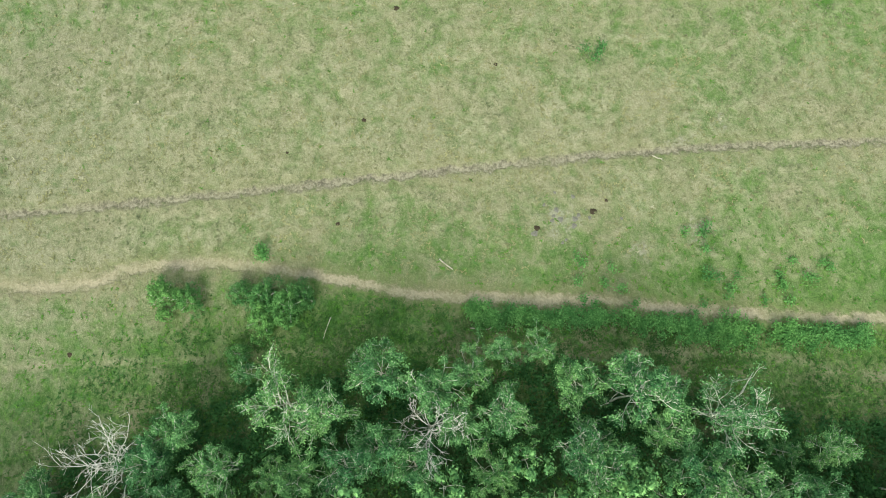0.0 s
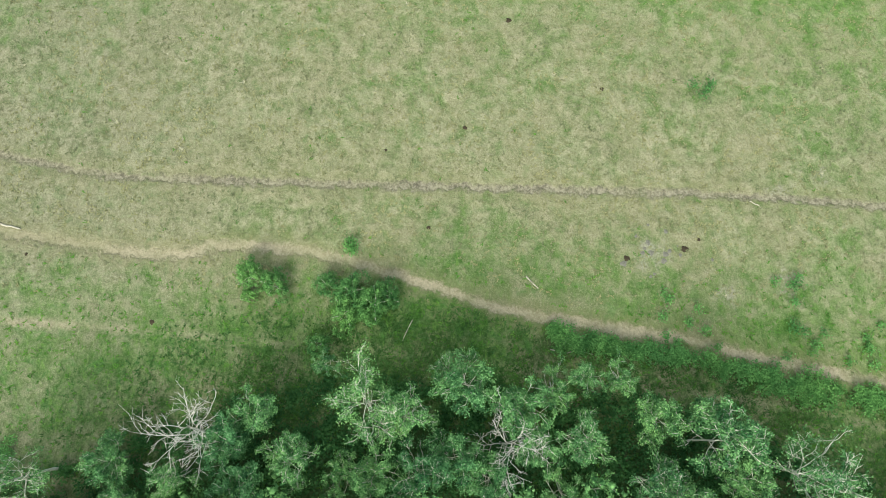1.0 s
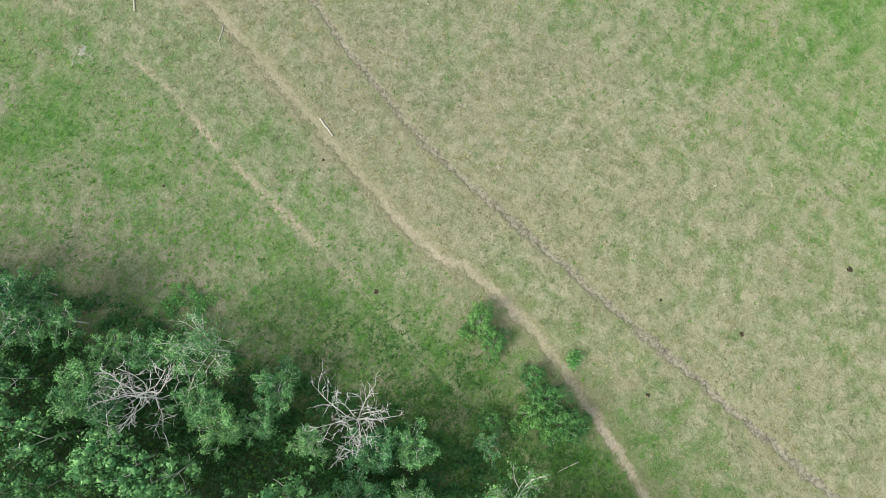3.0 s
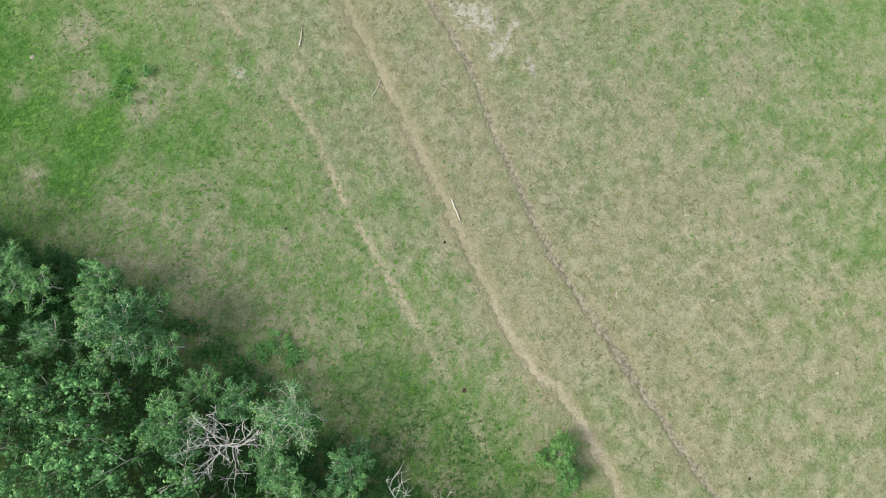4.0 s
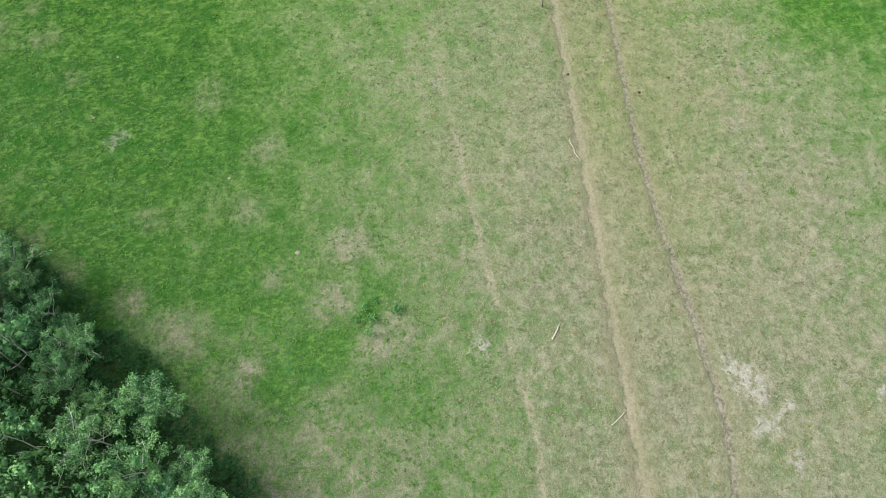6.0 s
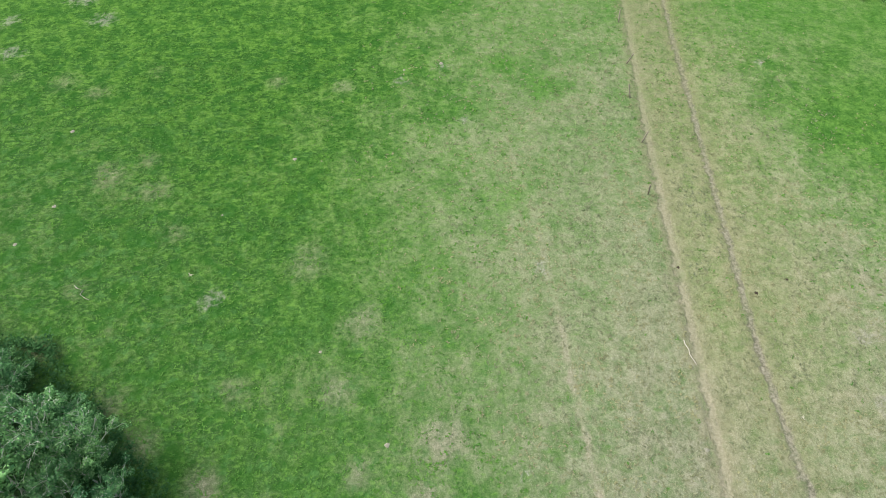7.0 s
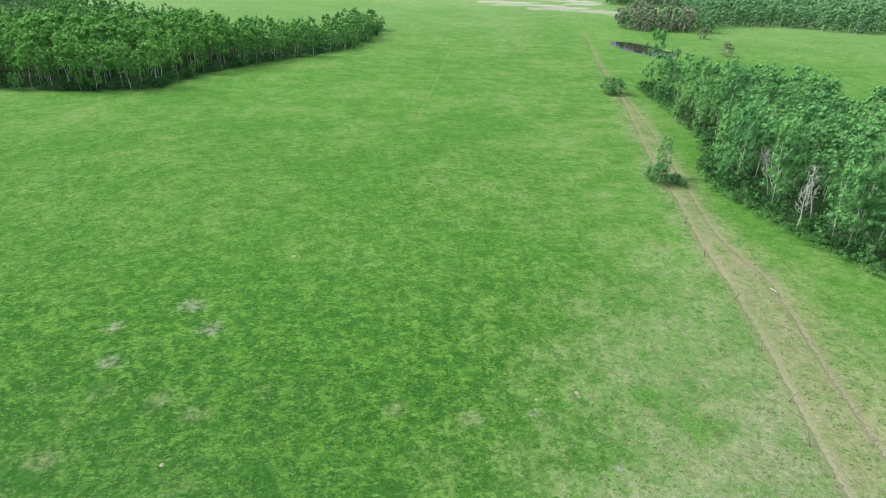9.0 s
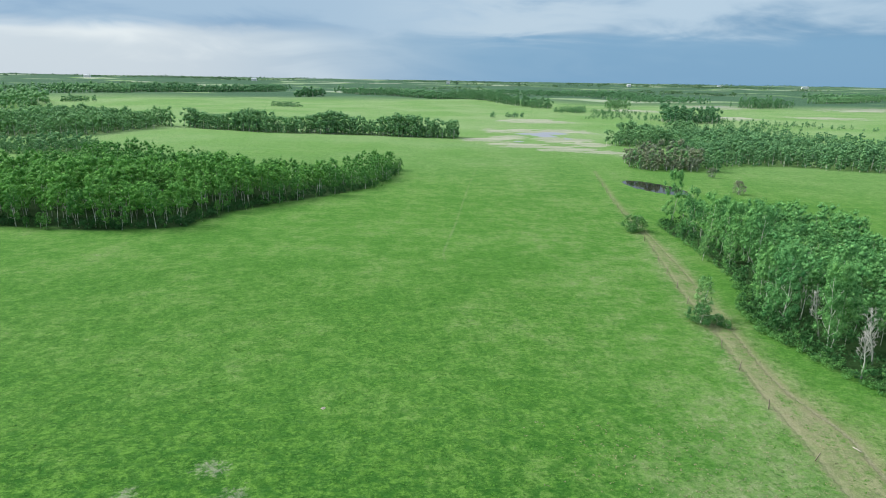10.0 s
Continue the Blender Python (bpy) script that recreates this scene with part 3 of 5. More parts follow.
def quads(name, v, f, mat):
    me = bpy.data.meshes.new(name)
    me.vertices.add(len(v))
    me.vertices.foreach_set("co", np.asarray(v, np.float32).ravel())
    k = f.shape[1]
    me.loops.add(f.size)
    me.loops.foreach_set("vertex_index", f.astype(np.int32).ravel())
    me.polygons.add(len(f))
    me.polygons.foreach_set("loop_start", np.arange(0, f.size, k, dtype=np.int32))
    me.materials.append(mat)
    me.update(calc_edges=True)
    return me


def skeleton(rng, h, spread, limbs, low, sides, r0, lean=0.06):
    """Trunk and limbs of a tree of a dense stand: vertices and faces."""
    V, F = [], []
    n = 7
    way = Vector((rng.normal(0, lean), rng.normal(0, lean), 1))
    pts, p = [], Vector((0, 0, -0.15))
    for i in range(n):
        pts.append(p.copy())
        way = (way + Vector((rng.normal(0, 0.07), rng.normal(0, 0.07), 0.1))).normalized()
        p = p + way * (h * 0.97 + 0.15) / (n - 1)
    rad = [r0 * (1 - 0.88 * (i / (n - 1)) ** 0.85) for i in range(n)]
    rad[0] *= 1.25
    tube(V, F, pts, rad, sides)

    def at(t):
        u = t * (n - 1)
        i = min(int(u), n - 2)
        return pts[i].lerp(pts[i + 1], u - i), rad[i] + (rad[i + 1] - rad[i]) * (u - i)

    for k in range(limbs):
        t = low + (0.96 - low) * (k + rng.uniform(0, 0.8)) / limbs
        s, rs = at(t)
        az = k * 2.4 + rng.uniform(-0.6, 0.6)
        prof = (0.55 + 0.45 * math.sin(math.pi * min(1, (t - low) / (1 - low) * 0.85 + 0.15))) * (1.15 - 0.75 * max(0, t - 0.6) / 0.4)
        ln = spread * prof * rng.uniform(0.75, 1.2)
        d = Vector((math.cos(az), math.sin(az), rng.uniform(0.35, 0.95)))
        d.normalize()
        q, lp = s.copy(), [s.copy()]
        for j in range(4):
            d = (d + Vector((rng.normal(0, 0.13), rng.normal(0, 0.13), 0.10 + rng.normal(0, 0.1)))).normalized()
            q = q + d * ln / 4
            lp.append(q.copy())
        lr = [rs * 0.5 * (1 - 0.85 * j / 4) + 0.008 for j in range(5)]
        tube(V, F, lp, lr, max(3, sides - 2))
    return V, F


def limbed(rng, h, spread, limbs, subs=5, twigs=3, low=0.3, r0=0.075, lean=0.07, rise=0.75, thick=0.55, bare=False, fine=1.0):
    """Trunk, rising limbs, side branches and twigs of a broad aspen. Returns vertices, faces and the places of the leaf sprays."""
    V, F, ends = [], [], []
    n = 7
    way, p, pts = Vector((rng.normal(0, lean), rng.normal(0, lean), 1)), Vector((0, 0, -0.15)), []
    for i in range(n):
        pts.append(p.copy())
        way = (way + Vector((rng.normal(0, 0.11), rng.normal(0, 0.11), 0.12))).normalized()
        p = p + way * (h * 0.9 + 0.15) / (n - 1)
    rad = [r0 * (1 - 0.82 * (i / (n - 1)) ** 0.9) for i in range(n)]
    rad[0] *= 1.25
    tube(V, F, pts, rad, 6)
    ends.append(tuple(pts[-1]))
    for k in range(limbs):
        t = low + (0.98 - low) * (k + rng.uniform(0, 0.8)) / limbs
        u = t * (n - 1)
        i = min(int(u), n - 2)
        q, rs = pts[i].lerp(pts[i + 1], u - i), rad[i] + (rad[i + 1] - rad[i]) * (u - i)
        az = k * 2.4 + rng.uniform(-0.5, 0.5)
        ln = spread * (1.12 - 0.62 * max(0.0, t - 0.45) / 0.55) * (0.7 + 0.3 * min(1, (t - low) / 0.2)) * rng.uniform(0.8, 1.2)
        d = Vector((math.cos(az), math.sin(az), rise * rng.uniform(0.6, 1.3))).normalized()
        lp = [q.copy()]
        for j in range(5):
            d = (d + Vector((rng.normal(0, 0.17), rng.normal(0, 0.17), 0.05 + rng.normal(0, 0.13)))).normalized()
            q = q + d * ln / 5
            lp.append(q.copy())
        lr = [(rs * thick * (1 - 0.8 * j / 5) + 0.012) * fine for j in range(6)]
        tube(V, F, lp, lr, 4)
        ends.append(tuple(lp[5]))
        for w in range(subs):
            u = (0.22 + 0.76 * (w + rng.random()) / subs) * 5
            i = min(int(u), 4)
            o = lp[i].lerp(lp[i + 1], u - i)
            e = (lp[i + 1] - lp[i]).normalized()
            e = (e * 0.7 + Vector((rng.normal(0, 0.7), rng.normal(0, 0.7), rng.normal(0.15, 0.4)))).normalized()
            bl = ln * rng.uniform(0.28, 0.52) * (1.15 - 0.1 * u)
            bp = [o.copy()]
            for j in range(3):
                e = (e + Vector((rng.normal(0, 0.22), rng.normal(0, 0.22), 0.08 + rng.normal(0, 0.15)))).normalized()
                o = o + e * bl / 3
                bp.append(o.copy())
            br = [lr[i] * 0.55 * (1 - 0.7 * j / 3) + 0.007 * fine for j in range(4)]
            tube(V, F, bp, br, 3)
            ends += [tuple(bp[2]), tuple(bp[3])]
            for x in range(twigs):
                j = int(rng.integers(1, 3))
                c = bp[j].lerp(bp[j + 1], rng.random())
                a = (e * 0.8 + Vector((rng.normal(0, 0.7), rng.normal(0, 0.7), rng.normal(0.1, 0.45)))).normalized()
                tip = c + a * bl * rng.uniform(0.3, 0.6)
                if bare:
                    tube(V, F, [c, tip], [br[j] * 0.6 + 0.003, 0.004], 3)
                ends += [tuple(c.lerp(tip, 0.55)), tuple(tip)]
    return V, F, ends


def aspen(seed, h, spread, limbs, per, size, bark=None, leaf=None, **shape):
    """A broad aspen: pale limbs, and sprays of small leaves round and below the twigs."""
    rng = np.random.default_rng(seed)
    V, F, ends = limbed(rng, h, spread, limbs, **shape)
    crown = None
    if per:
        at = np.array(ends) - np.array([0, 0, 0.20])
        crown = quads("crown", *leaves(rng, at, per, 0.13, size, 0.35), leaf or LEAF)
    return mesh_from("trunk", V, F, bark or BARK, True), crown


def clumps(rng, h, low, wide, n):
    """Centres of leaf clumps filling an uneven rounded crown."""
    t = rng.uniform(0, 1, n) ** 0.9
    a = rng.uniform(0, 2 * math.pi, n)
    lobe = 1 + 0.22 * np.sin(2 * a + rng.uniform(0, 6)) + 0.15 * np.sin(3 * a + rng.uniform(0, 6))
    r = 1.1 * wide * lobe * np.minimum(1, 0.6 + 1.8 * t) * (1 - 0.96 * t) ** 0.25 * rng.uniform(0.10, 1.0, n) ** 0.5
    return np.stack([np.cos(a) * r, np.sin(a) * r, h * (low + (1 - low) * t)], 1)


def round_tree(seed, h, wide, low, n, per, blob, size, leaf, limbs=7, sides=4, closed=0.0):
    """A tall tree of a dense stand: slim trunk, few limbs, a full crown."""
    rng = np.random.default_rng(seed)
    V, F = skeleton(rng, h * 0.92, wide * 0.8, limbs, low + 0.02, sides, 0.007 * h + 0.03)
    at = clumps(rng, h, low, wide, n)
    crown = puffs(rng, at, per, blob, size)
    if closed:
        crown = both(crown, hearts(rng, at, blob * closed))
    return mesh_from("trunk", V, F, BARK, True), quads("crown", *crown, leaf)


def tree(name, meshes, m, label, group, category="tree", crown="loose crown of small green leaves"):
    root = new(name)
    root.empty_display_size = 0.3
    part_of(root, "trunk", meshes[0], "pale grey trunk with limbs")
    if meshes[1]:
        part_of(root, "crown", meshes[1], crown)
    root.matrix_basis = m
    return tagged(root, label, category, group)


def stand(x, y, s=1.0, turn=0.0, tall=1.0, rx=0.0, ry=0.0, sink=0.0):
    return pose(x, y, gz(x, y) - sink, rx, ry, turn) @ Matrix.Diagonal((s, s, s * tall, 1))


# ---- ground ----
def build_ground():
    def grow(a, b, first, rate):
        out, s = [], first
        while a < b:
            a, s = a + s, s * rate
            out.append(a)
        return out

    xs = list(np.arange(-40, 2, 0.75)) + list(np.arange(2, 24, 0.45)) + list(np.arange(24, 46, 1.0)) + list(np.arange(46, 120, 2.2))
    xs = [-v for v in reversed(grow(40, 4700, 1.6, 1.07))] + xs + grow(120, 4700, 2.6, 1.08)
    ys = list(np.arange(-40, 110, 0.8)) + list(np.arange(110, 130, 1.2)) + list(np.arange(130, 330, 2.0))
    ys = [-v for v in reversed(grow(40, 4700, 2.0, 1.1))] + ys + grow(330, 4850, 2.4, 1.05)
    xs, ys = np.array(xs), np.array(ys)
    X, Y = np.meshgrid(xs, ys)
    Z = ground_z(X, Y)
    nx, ny = len(xs), len(ys)
    i = np.arange(nx * ny).reshape(ny, nx)
    f = np.stack([i[:-1, :-1], i[:-1, 1:], i[1:, 1:], i[1:, :-1]], -1).reshape(-1, 4)
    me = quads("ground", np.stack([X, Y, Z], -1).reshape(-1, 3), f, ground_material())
    me.polygons.foreach_set("use_smooth", [True] * len(me.polygons))

    def attribute(name, values):
        me.attributes.new(name, "FLOAT", "POINT").data.foreach_set("value", np.asarray(values, np.float32).ravel())

    # how dry the pasture is: a worn belt along the paths, lush to both sides and ahead
    mid = np.interp(Y, [-40, 0, 40, 80, 120], [13, 14, 13, 11, 14])
    wide = np.where(X > mid, np.interp(Y, [-40, -10, 20, 60, 110], [13, 20, 33, 30, 17]), np.interp(Y, [-40, 0, 30, 60, 110], [14, 16, 20, 24, 20]))
    dry = np.exp(-np.abs((X - mid) / wide) ** 1.6) * np.interp(Y, [-40, 0, 20, 50, 80, 120], [0.76, 0.90, 1.02, 0.92, 0.60, 0.10])
    between = np.abs(X - 0.5 * (line_x(RUT, Y) + line_x(PATHWAY, Y)))
    dry = np.maximum(dry, 0.42 * (1 - step(0.5, 7.5, between)) * (1 - step(130, 280, Y)) * (Y > 20))
    dry = np.maximum(dry, 0.02) - 0.12 * step(25, 60, np.abs(X - 14)) * step(60, 90, Y)
    dry = np.maximum(dry, 0.24 * step(18, 30, X) * (1 - step(50, 72, Y)))
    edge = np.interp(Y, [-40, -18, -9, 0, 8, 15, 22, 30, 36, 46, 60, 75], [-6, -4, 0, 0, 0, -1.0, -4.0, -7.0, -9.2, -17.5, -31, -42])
    # belt along the wood whose grass carries its shade as colour
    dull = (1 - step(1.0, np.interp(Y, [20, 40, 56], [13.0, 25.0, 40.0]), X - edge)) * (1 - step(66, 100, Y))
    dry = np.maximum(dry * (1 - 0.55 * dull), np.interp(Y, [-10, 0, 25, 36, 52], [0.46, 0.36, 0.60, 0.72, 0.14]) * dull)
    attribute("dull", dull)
    verge = np.interp(Y, [50, 75, 95, 130], [-2, 3, 10, 18])
    east_rich = 0.38 * step(24, 32, X - 0.10 * (70 - Y)) * step(52, 66, Y) * (1 - step(85, 100, Y))
    attribute("rich", east_rich + step(0, 24, verge - X) * step(28, 50, Y) * (1 - 0.75 * step(80, 125, Y)) * (1 - step(125, 190, Y)))
    attribute("halo", np.interp(Y, [-40, 60, 90, 110, 190, 290], [0.42, 0.46, 0.40, 0.40, 0.28, 0.12]))
    attribute("rim", np.interp(Y, [-40, 60, 95, 115, 190, 290], [0.22, 0.25, 0.34, 0.40, 0.26, 0.10]))
    attribute("grey", step(10, 30, Y) * (1 - step(45, 75, Y)))
    # where the wood floor is painted dark for the trees' shade
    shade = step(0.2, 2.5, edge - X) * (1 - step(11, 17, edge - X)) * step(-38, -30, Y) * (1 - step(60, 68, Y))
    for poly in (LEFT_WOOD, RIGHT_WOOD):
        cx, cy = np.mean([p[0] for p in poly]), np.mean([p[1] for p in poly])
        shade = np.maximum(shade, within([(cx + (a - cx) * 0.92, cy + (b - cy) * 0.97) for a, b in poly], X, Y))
    attribute("floor_shade", shade)
    # distance weight, also for the meadow's painted haze
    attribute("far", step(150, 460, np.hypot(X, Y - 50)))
    attribute("dry", dry)
    bare = np.zeros_like(X)
    for bx, by, br in BARE:
        bare = np.maximum(bare, np.exp(-(((X - bx) ** 2 + (Y - by) ** 2) / (br * br))))
    bare = np.maximum(bare, 0.75 * np.exp(-(((oval(X, Y, *POND) - 1.12) / 0.14) ** 2)))
    attribute("bare", bare)
    west, east = line_x(PATHWAY, Y), line_x(RUT, Y)
    attribute("sage", (1 - step(-1.5, 0.5, X - west)) * step(-20, -8, X) * step(44, 62, Y) * (1 - step(90, 125, Y)))
    attribute("olive", step(-0.3, 1.2, X - west) * (1 - step(0.5, np.interp(Y, [40, 80, 130], [14.0, 10.0, 5.0]), X - east)) * step(36, 62, Y) * np.interp(Y, [60, 95, 125, 170], [1.0, 0.75, 0.35, 0.0]))
    lo, hi = np.minimum(line_x(RUT, Y), line_x(PATHWAY, Y)) - 0.5, np.maximum(line_x(RUT, Y), line_x(PATHWAY, Y)) + 0.6
    attribute("band", step(-0.7, 0.7, X - lo) * step(-0.7, 0.7, hi - X) * np.interp(Y, [-40, 56, 80, 100, 112, 135, 190, 230, 290], [0, 0.15, 0.35, 0.5, 0.7, 0.55, 0.45, 0.25, 0.1]))
    attribute("chalk", spots_of(CHALK, X, Y))
    attribute("remote", step(960, 1280, np.hypot(X, Y - 50)))
    attribute("yellow", spots_of(YELLOW, X, Y))
    attribute("thick", spots_of(THICK, X, Y))
    attribute("mudflat", spots_of([(a, b, 1.6 * c) for a, b, c in MUD], X, Y))
    attribute("wet", spots_of(WATER, X, Y))
    attribute("lake", flat_lake(X, Y))
    attribute("trod", np.interp(Y, [-40, 18, 26, 60, 110, 160, 290], [1.0, 1.0, 0.60, 0.52, 0.20, 0.14, 0.08]))
    attribute("cut", np.interp(Y, [-40, 10, 60, 100, 120, 140, 290], [1.0, 1.0, 0.85, 0.60, 0.40, 0.24, 0.14]))
    attribute("thin", np.interp(Y, [-40, 15, 25, 52, 62, 90, 166, 174, 290], [0.6, 0.4, 1.3, 1.3, 0.5, 0.0, 0.0, 0.32, 0.25]))
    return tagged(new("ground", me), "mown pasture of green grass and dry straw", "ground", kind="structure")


build_ground()


def build_pond():
    cx, cy, rx, ry, turn = POND
    m, g = material("pond_water")
    pos = g.add("ShaderNodeNewGeometry").outputs["Position"]
    finish(g, principled(g, (0.018, 0.020, 0.014), 0.04, bump(g, g.noise(pos, 3.0, 3), 0.02, 0.01), **{"Specular IOR Level": 0.07}))
    c, s = math.cos(radians(turn)), math.sin(radians(turn))
    ring = [(cx + 1.35 * (rx * math.cos(a) * c - ry * math.sin(a) * s), cy + 1.35 * (rx * math.cos(a) * s + ry * math.sin(a) * c)) for a in np.linspace(0, 2 * math.pi, 48, endpoint=False)]
    V = [(x, y, -0.22) for x, y in ring]
    tagged(new("pond", mesh_from("pond", V, [tuple(range(48))], m)), "dark still water of a small pond", "pond", kind="structure")


build_pond()


# ---- trees ----
NEAR = [aspen(11 + k, h, sp, 13, per, 0.118, low=lo, thick=0.5, r0=0.085, fine=0.85, bare=per < 13) for k, (h, sp, lo, per) in enumerate(((7.0, 2.6, 0.34, 15), (7.6, 2.5, 0.38, 11), (6.4, 2.7, 0.30, 15), (7.3, 2.4, 0.36, 10), (6.9, 2.5, 0.34, 14)))]
SPARSE = [aspen(31 + k, h, sp, 13, 6, 0.09, low=0.34, r0=0.10, lean=0.14, thick=0.5, subs=6, twigs=4, bare=True, fine=0.8) for k, (h, sp) in enumerate(((6.6, 2.7), (6.2, 2.6)))]
BACK = [round_tree(41 + k, h, 1.7, 0.26, 24, 24, 0.48, 0.19, LEAF, 4, 3, closed=0.5) for k, h in enumerate((7.4, 8.0, 6.8))]
BARE_TREE = [aspen(51 + k, h, 2.9, 12, 0, 0, bark=DEAD, low=0.30, r0=0.07, subs=7, twigs=4, rise=0.8, thick=0.45, bare=True, fine=0.8) for k, h in enumerate((4.6, 5.2))]
GREY_TREE = [aspen(55 + k, h, 1.5, 18, 0, 0, bark=DULL, low=0.34, r0=0.11, subs=5, twigs=4, rise=1.3, thick=0.3, bare=True) for k, h in enumerate((7.6, 8.4))]
MID = [round_tree(61 + k, h, w, lo, 46, 94, 0.74, 0.165, LEAF_MID, 8, closed=0.5) for k, (h, w, lo) in enumerate(((9.6, 2.4, 0.08), (10.4, 2.5, 0.14), (8.6, 2.6, 0.03), (9.4, 2.2, 0.18), (10.0, 2.7, 0.06)))]
MASS = [round_tree(65 + k, h, 2.7, 0.30, 22, 40, 0.95, 0.25, LEAF_MID, 3, 3, closed=0.55) for k, h in enumerate((10.2, 11.0, 9.4))]
TALL = [round_tree(85 + k, h, w, lo, 50, 46, 0.62, 0.22, LEAF_WOOD, 8, closed=0.55) for k, (h, w, lo) in enumerate(((10.6, 2.3, 0.20), (11.2, 2.4, 0.34), (9.4, 2.5, 0.12), (10.2, 2.2, 0.28), (10.8, 2.5, 0.18), (9.0, 2.7, 0.03), (8.2, 2.8, 0.02)))]
LOW = [round_tree(71 + k, h, 2.8, 0.44, 28, 22, 0.95, 0.36, LEAF_WOOD, 2, 3, closed=0.62) for k, h in enumerate((11.5, 10.5, 12.5))]
TIP = [round_tree(76 + k, h, 2.7, 0.03, 20, 14, 1.1, 0.48, LEAF_WOOD, 2, 3, closed=0.62) for k, h in enumerate((11.5, 10.5, 12.5))]


def inside(poly, x, y):
    hit = False
    for (ax, ay), (bx, by) in zip(poly, poly[1:] + poly[:1]):
        if (ay > y) != (by > y) and x < (bx - ax) * (y - ay) / (by - ay) + ax:
            hit = not hit
    return hit


def scatter(rng, poly, gap, taken=()):
    """Uneven spots within the outline, about gap metres apart."""
    xs, ys = [p[0] for p in poly], [p[1] for p in poly]
    out, row = [], 0
    y = min(ys)
    while y < max(ys):
        x = min(xs) + (row % 2) * gap / 2
        while x < max(xs):
            px, py = x + rng.uniform(-0.4, 0.4) * gap, y + rng.uniform(-0.4, 0.4) * gap
            if inside(poly, px, py) and all((px - a) ** 2 + (py - b) ** 2 > (0.75 * gap) ** 2 for a, b, *_ in taken):
                out.append((px, py))
            x += gap
        y += gap * 0.87
        row += 1
    return out


def border(line, x, y):
    """Distance to the open line."""
    best = 1e9
    for (ax, ay), (bx, by) in zip(line, line[1:]):
        dx, dy = bx - ax, by - ay
        t = max(0, min(1, ((x - ax) * dx + (y - ay) * dy) / (dx * dx + dy * dy)))
        best = min(best, math.hypot(x - ax - t * dx, y - ay - t * dy))
    return best


def planter(kinds, name, label, group, category="tree"):
    """Builds the first tree of each kind where it is first wanted, and copies it after that."""
    made = {}

    def plant(k, m):
        if k not in made:
            made[k] = tree(name, kinds[k], m, label, group, category)
            return made[k]
        return copy_thing(made[k], m)

    return plant


def near_wood():
    rng = np.random.default_rng(5)
    green = planter(NEAR, "aspen_tree", "green leafy aspen at the edge of the wood beside the pasture", "trees of the near wood")
    thin = planter(SPARSE, "aspen_tree", "thin aspen with white bare limbs and few leaves", "trees of the near wood")
    dead = planter(BARE_TREE, "dead_tree", "dead leafless tree with pale grey branches", "dead trees")
    known = [(1.0, 2.6, 0, 0.74), (1.4, -2.6, 2, 0.5), (0.3, -0.6, 3, 0.72), (-0.2, 4.9, 1, 0.72), (-2.7, 20.6, 2, 0.52), (-5.4, 19.2, 4, 0.7), (-3.8, 16.6, 1, 0.7), (0.2, -10.4, 4, 0.6), (-1.2, -12.0, 0, 0.66), (-1.3, -3.5, 1, 0.9), (2.1, -6.1, 2, 0.8), (1.7, -4.3, 3, 0.62), (1.9, 3.4, 1, 0.62), (-0.6, -7.8, 0, 0.8), (-9.4, 35.2, 3, 0.86), (-13.5, 38.9, 4, 0.8), (-14.8, 42.5, 0, 0.95), (-19.3, 46.6, 1, 0.92), (-21.8, 49.8, 2, 1.08), (-1.6, -9.6, 3, 0.9), (-0.9, 12.9, 4, 0.85), (-2.9, 10.3, 1, 0.95), (-3.3, 20.2, 0, 0.75), (-6.6, 22.4, 3, 0.9), (-8.4, 28.1, 2, 0.95), (-8.2, 30.7, 4, 0.9),
             (-8.3, 33.0, 0, 0.85), (-10.5, 34.8, 2, 0.85), (-12.9, 34.3, 1, 0.85), (-14.9, 37.5, 4, 0.85), (-4.6, -17.6, 2, 0.7), (1.7, 9.4, 2, 0.62), (-3.2, 6.6, 1, 0.9), (-3.4, -7.0, 1, 1.0), (-4.8, -12.2, 0, 0.95), (-6.6, 26.4, 1, 0.8), (-4.6, -19.8, 1, 0.75), (-5.8, -14.6, 3, 0.95), (-6.6, -18.4, 0, 0.85), (-17.4, 41.2, 3, 0.9)]
    sparse = [(-2.5, -14.0, 0, 0.95), (-0.2, 7.3, 1, 0.95), (-4.0, 23.6, 0, 0.95)]
    bare = [(-1.9, 15.8, 0, 1.0), (-1.9, 0.2, 1, 0.95), (-7.9, 24.2, 1, 1.1)]
    for n, (x, y, k, s) in enumerate(known):
        green(4 if n % 3 == 2 else k, stand(x, y, s, rng.uniform(0, 360), rng.uniform(0.95, 1.05)))
    for x, y, k, s in sparse:
        thin(k, stand(x, y, s, rng.uniform(0, 360)))
    for x, y, k, s in bare:
        dead(k, stand(x, y, s, rng.uniform(0, 360)))
    poly = [(-13, -34), (-8, -34), (-6.5, -22), (-5.2, -18), (-2.8, -14), (-1.6, -9), (-0.8, -4), (-1.2, 2), (-1.6, 8), (-2.0, 13), (-3.4, 18), (-5.2, 22), (-7.4, 27), (-8.2, 31), (-9.2, 35.5), (-12.5, 39.5), (-15.0, 43), (-19, 47), (-22.5, 51.5), (-28, 55.5), (-34, 61), (-42, 64), (-42, 50), (-30, 34), (-22, 24), (-13, 8)]
    deep = []
    for x, y in scatter(rng, poly, 2.15, known + sparse + bare):
        s, turn = rng.uniform(0.78, 1.10), rng.uniform(0, 360)
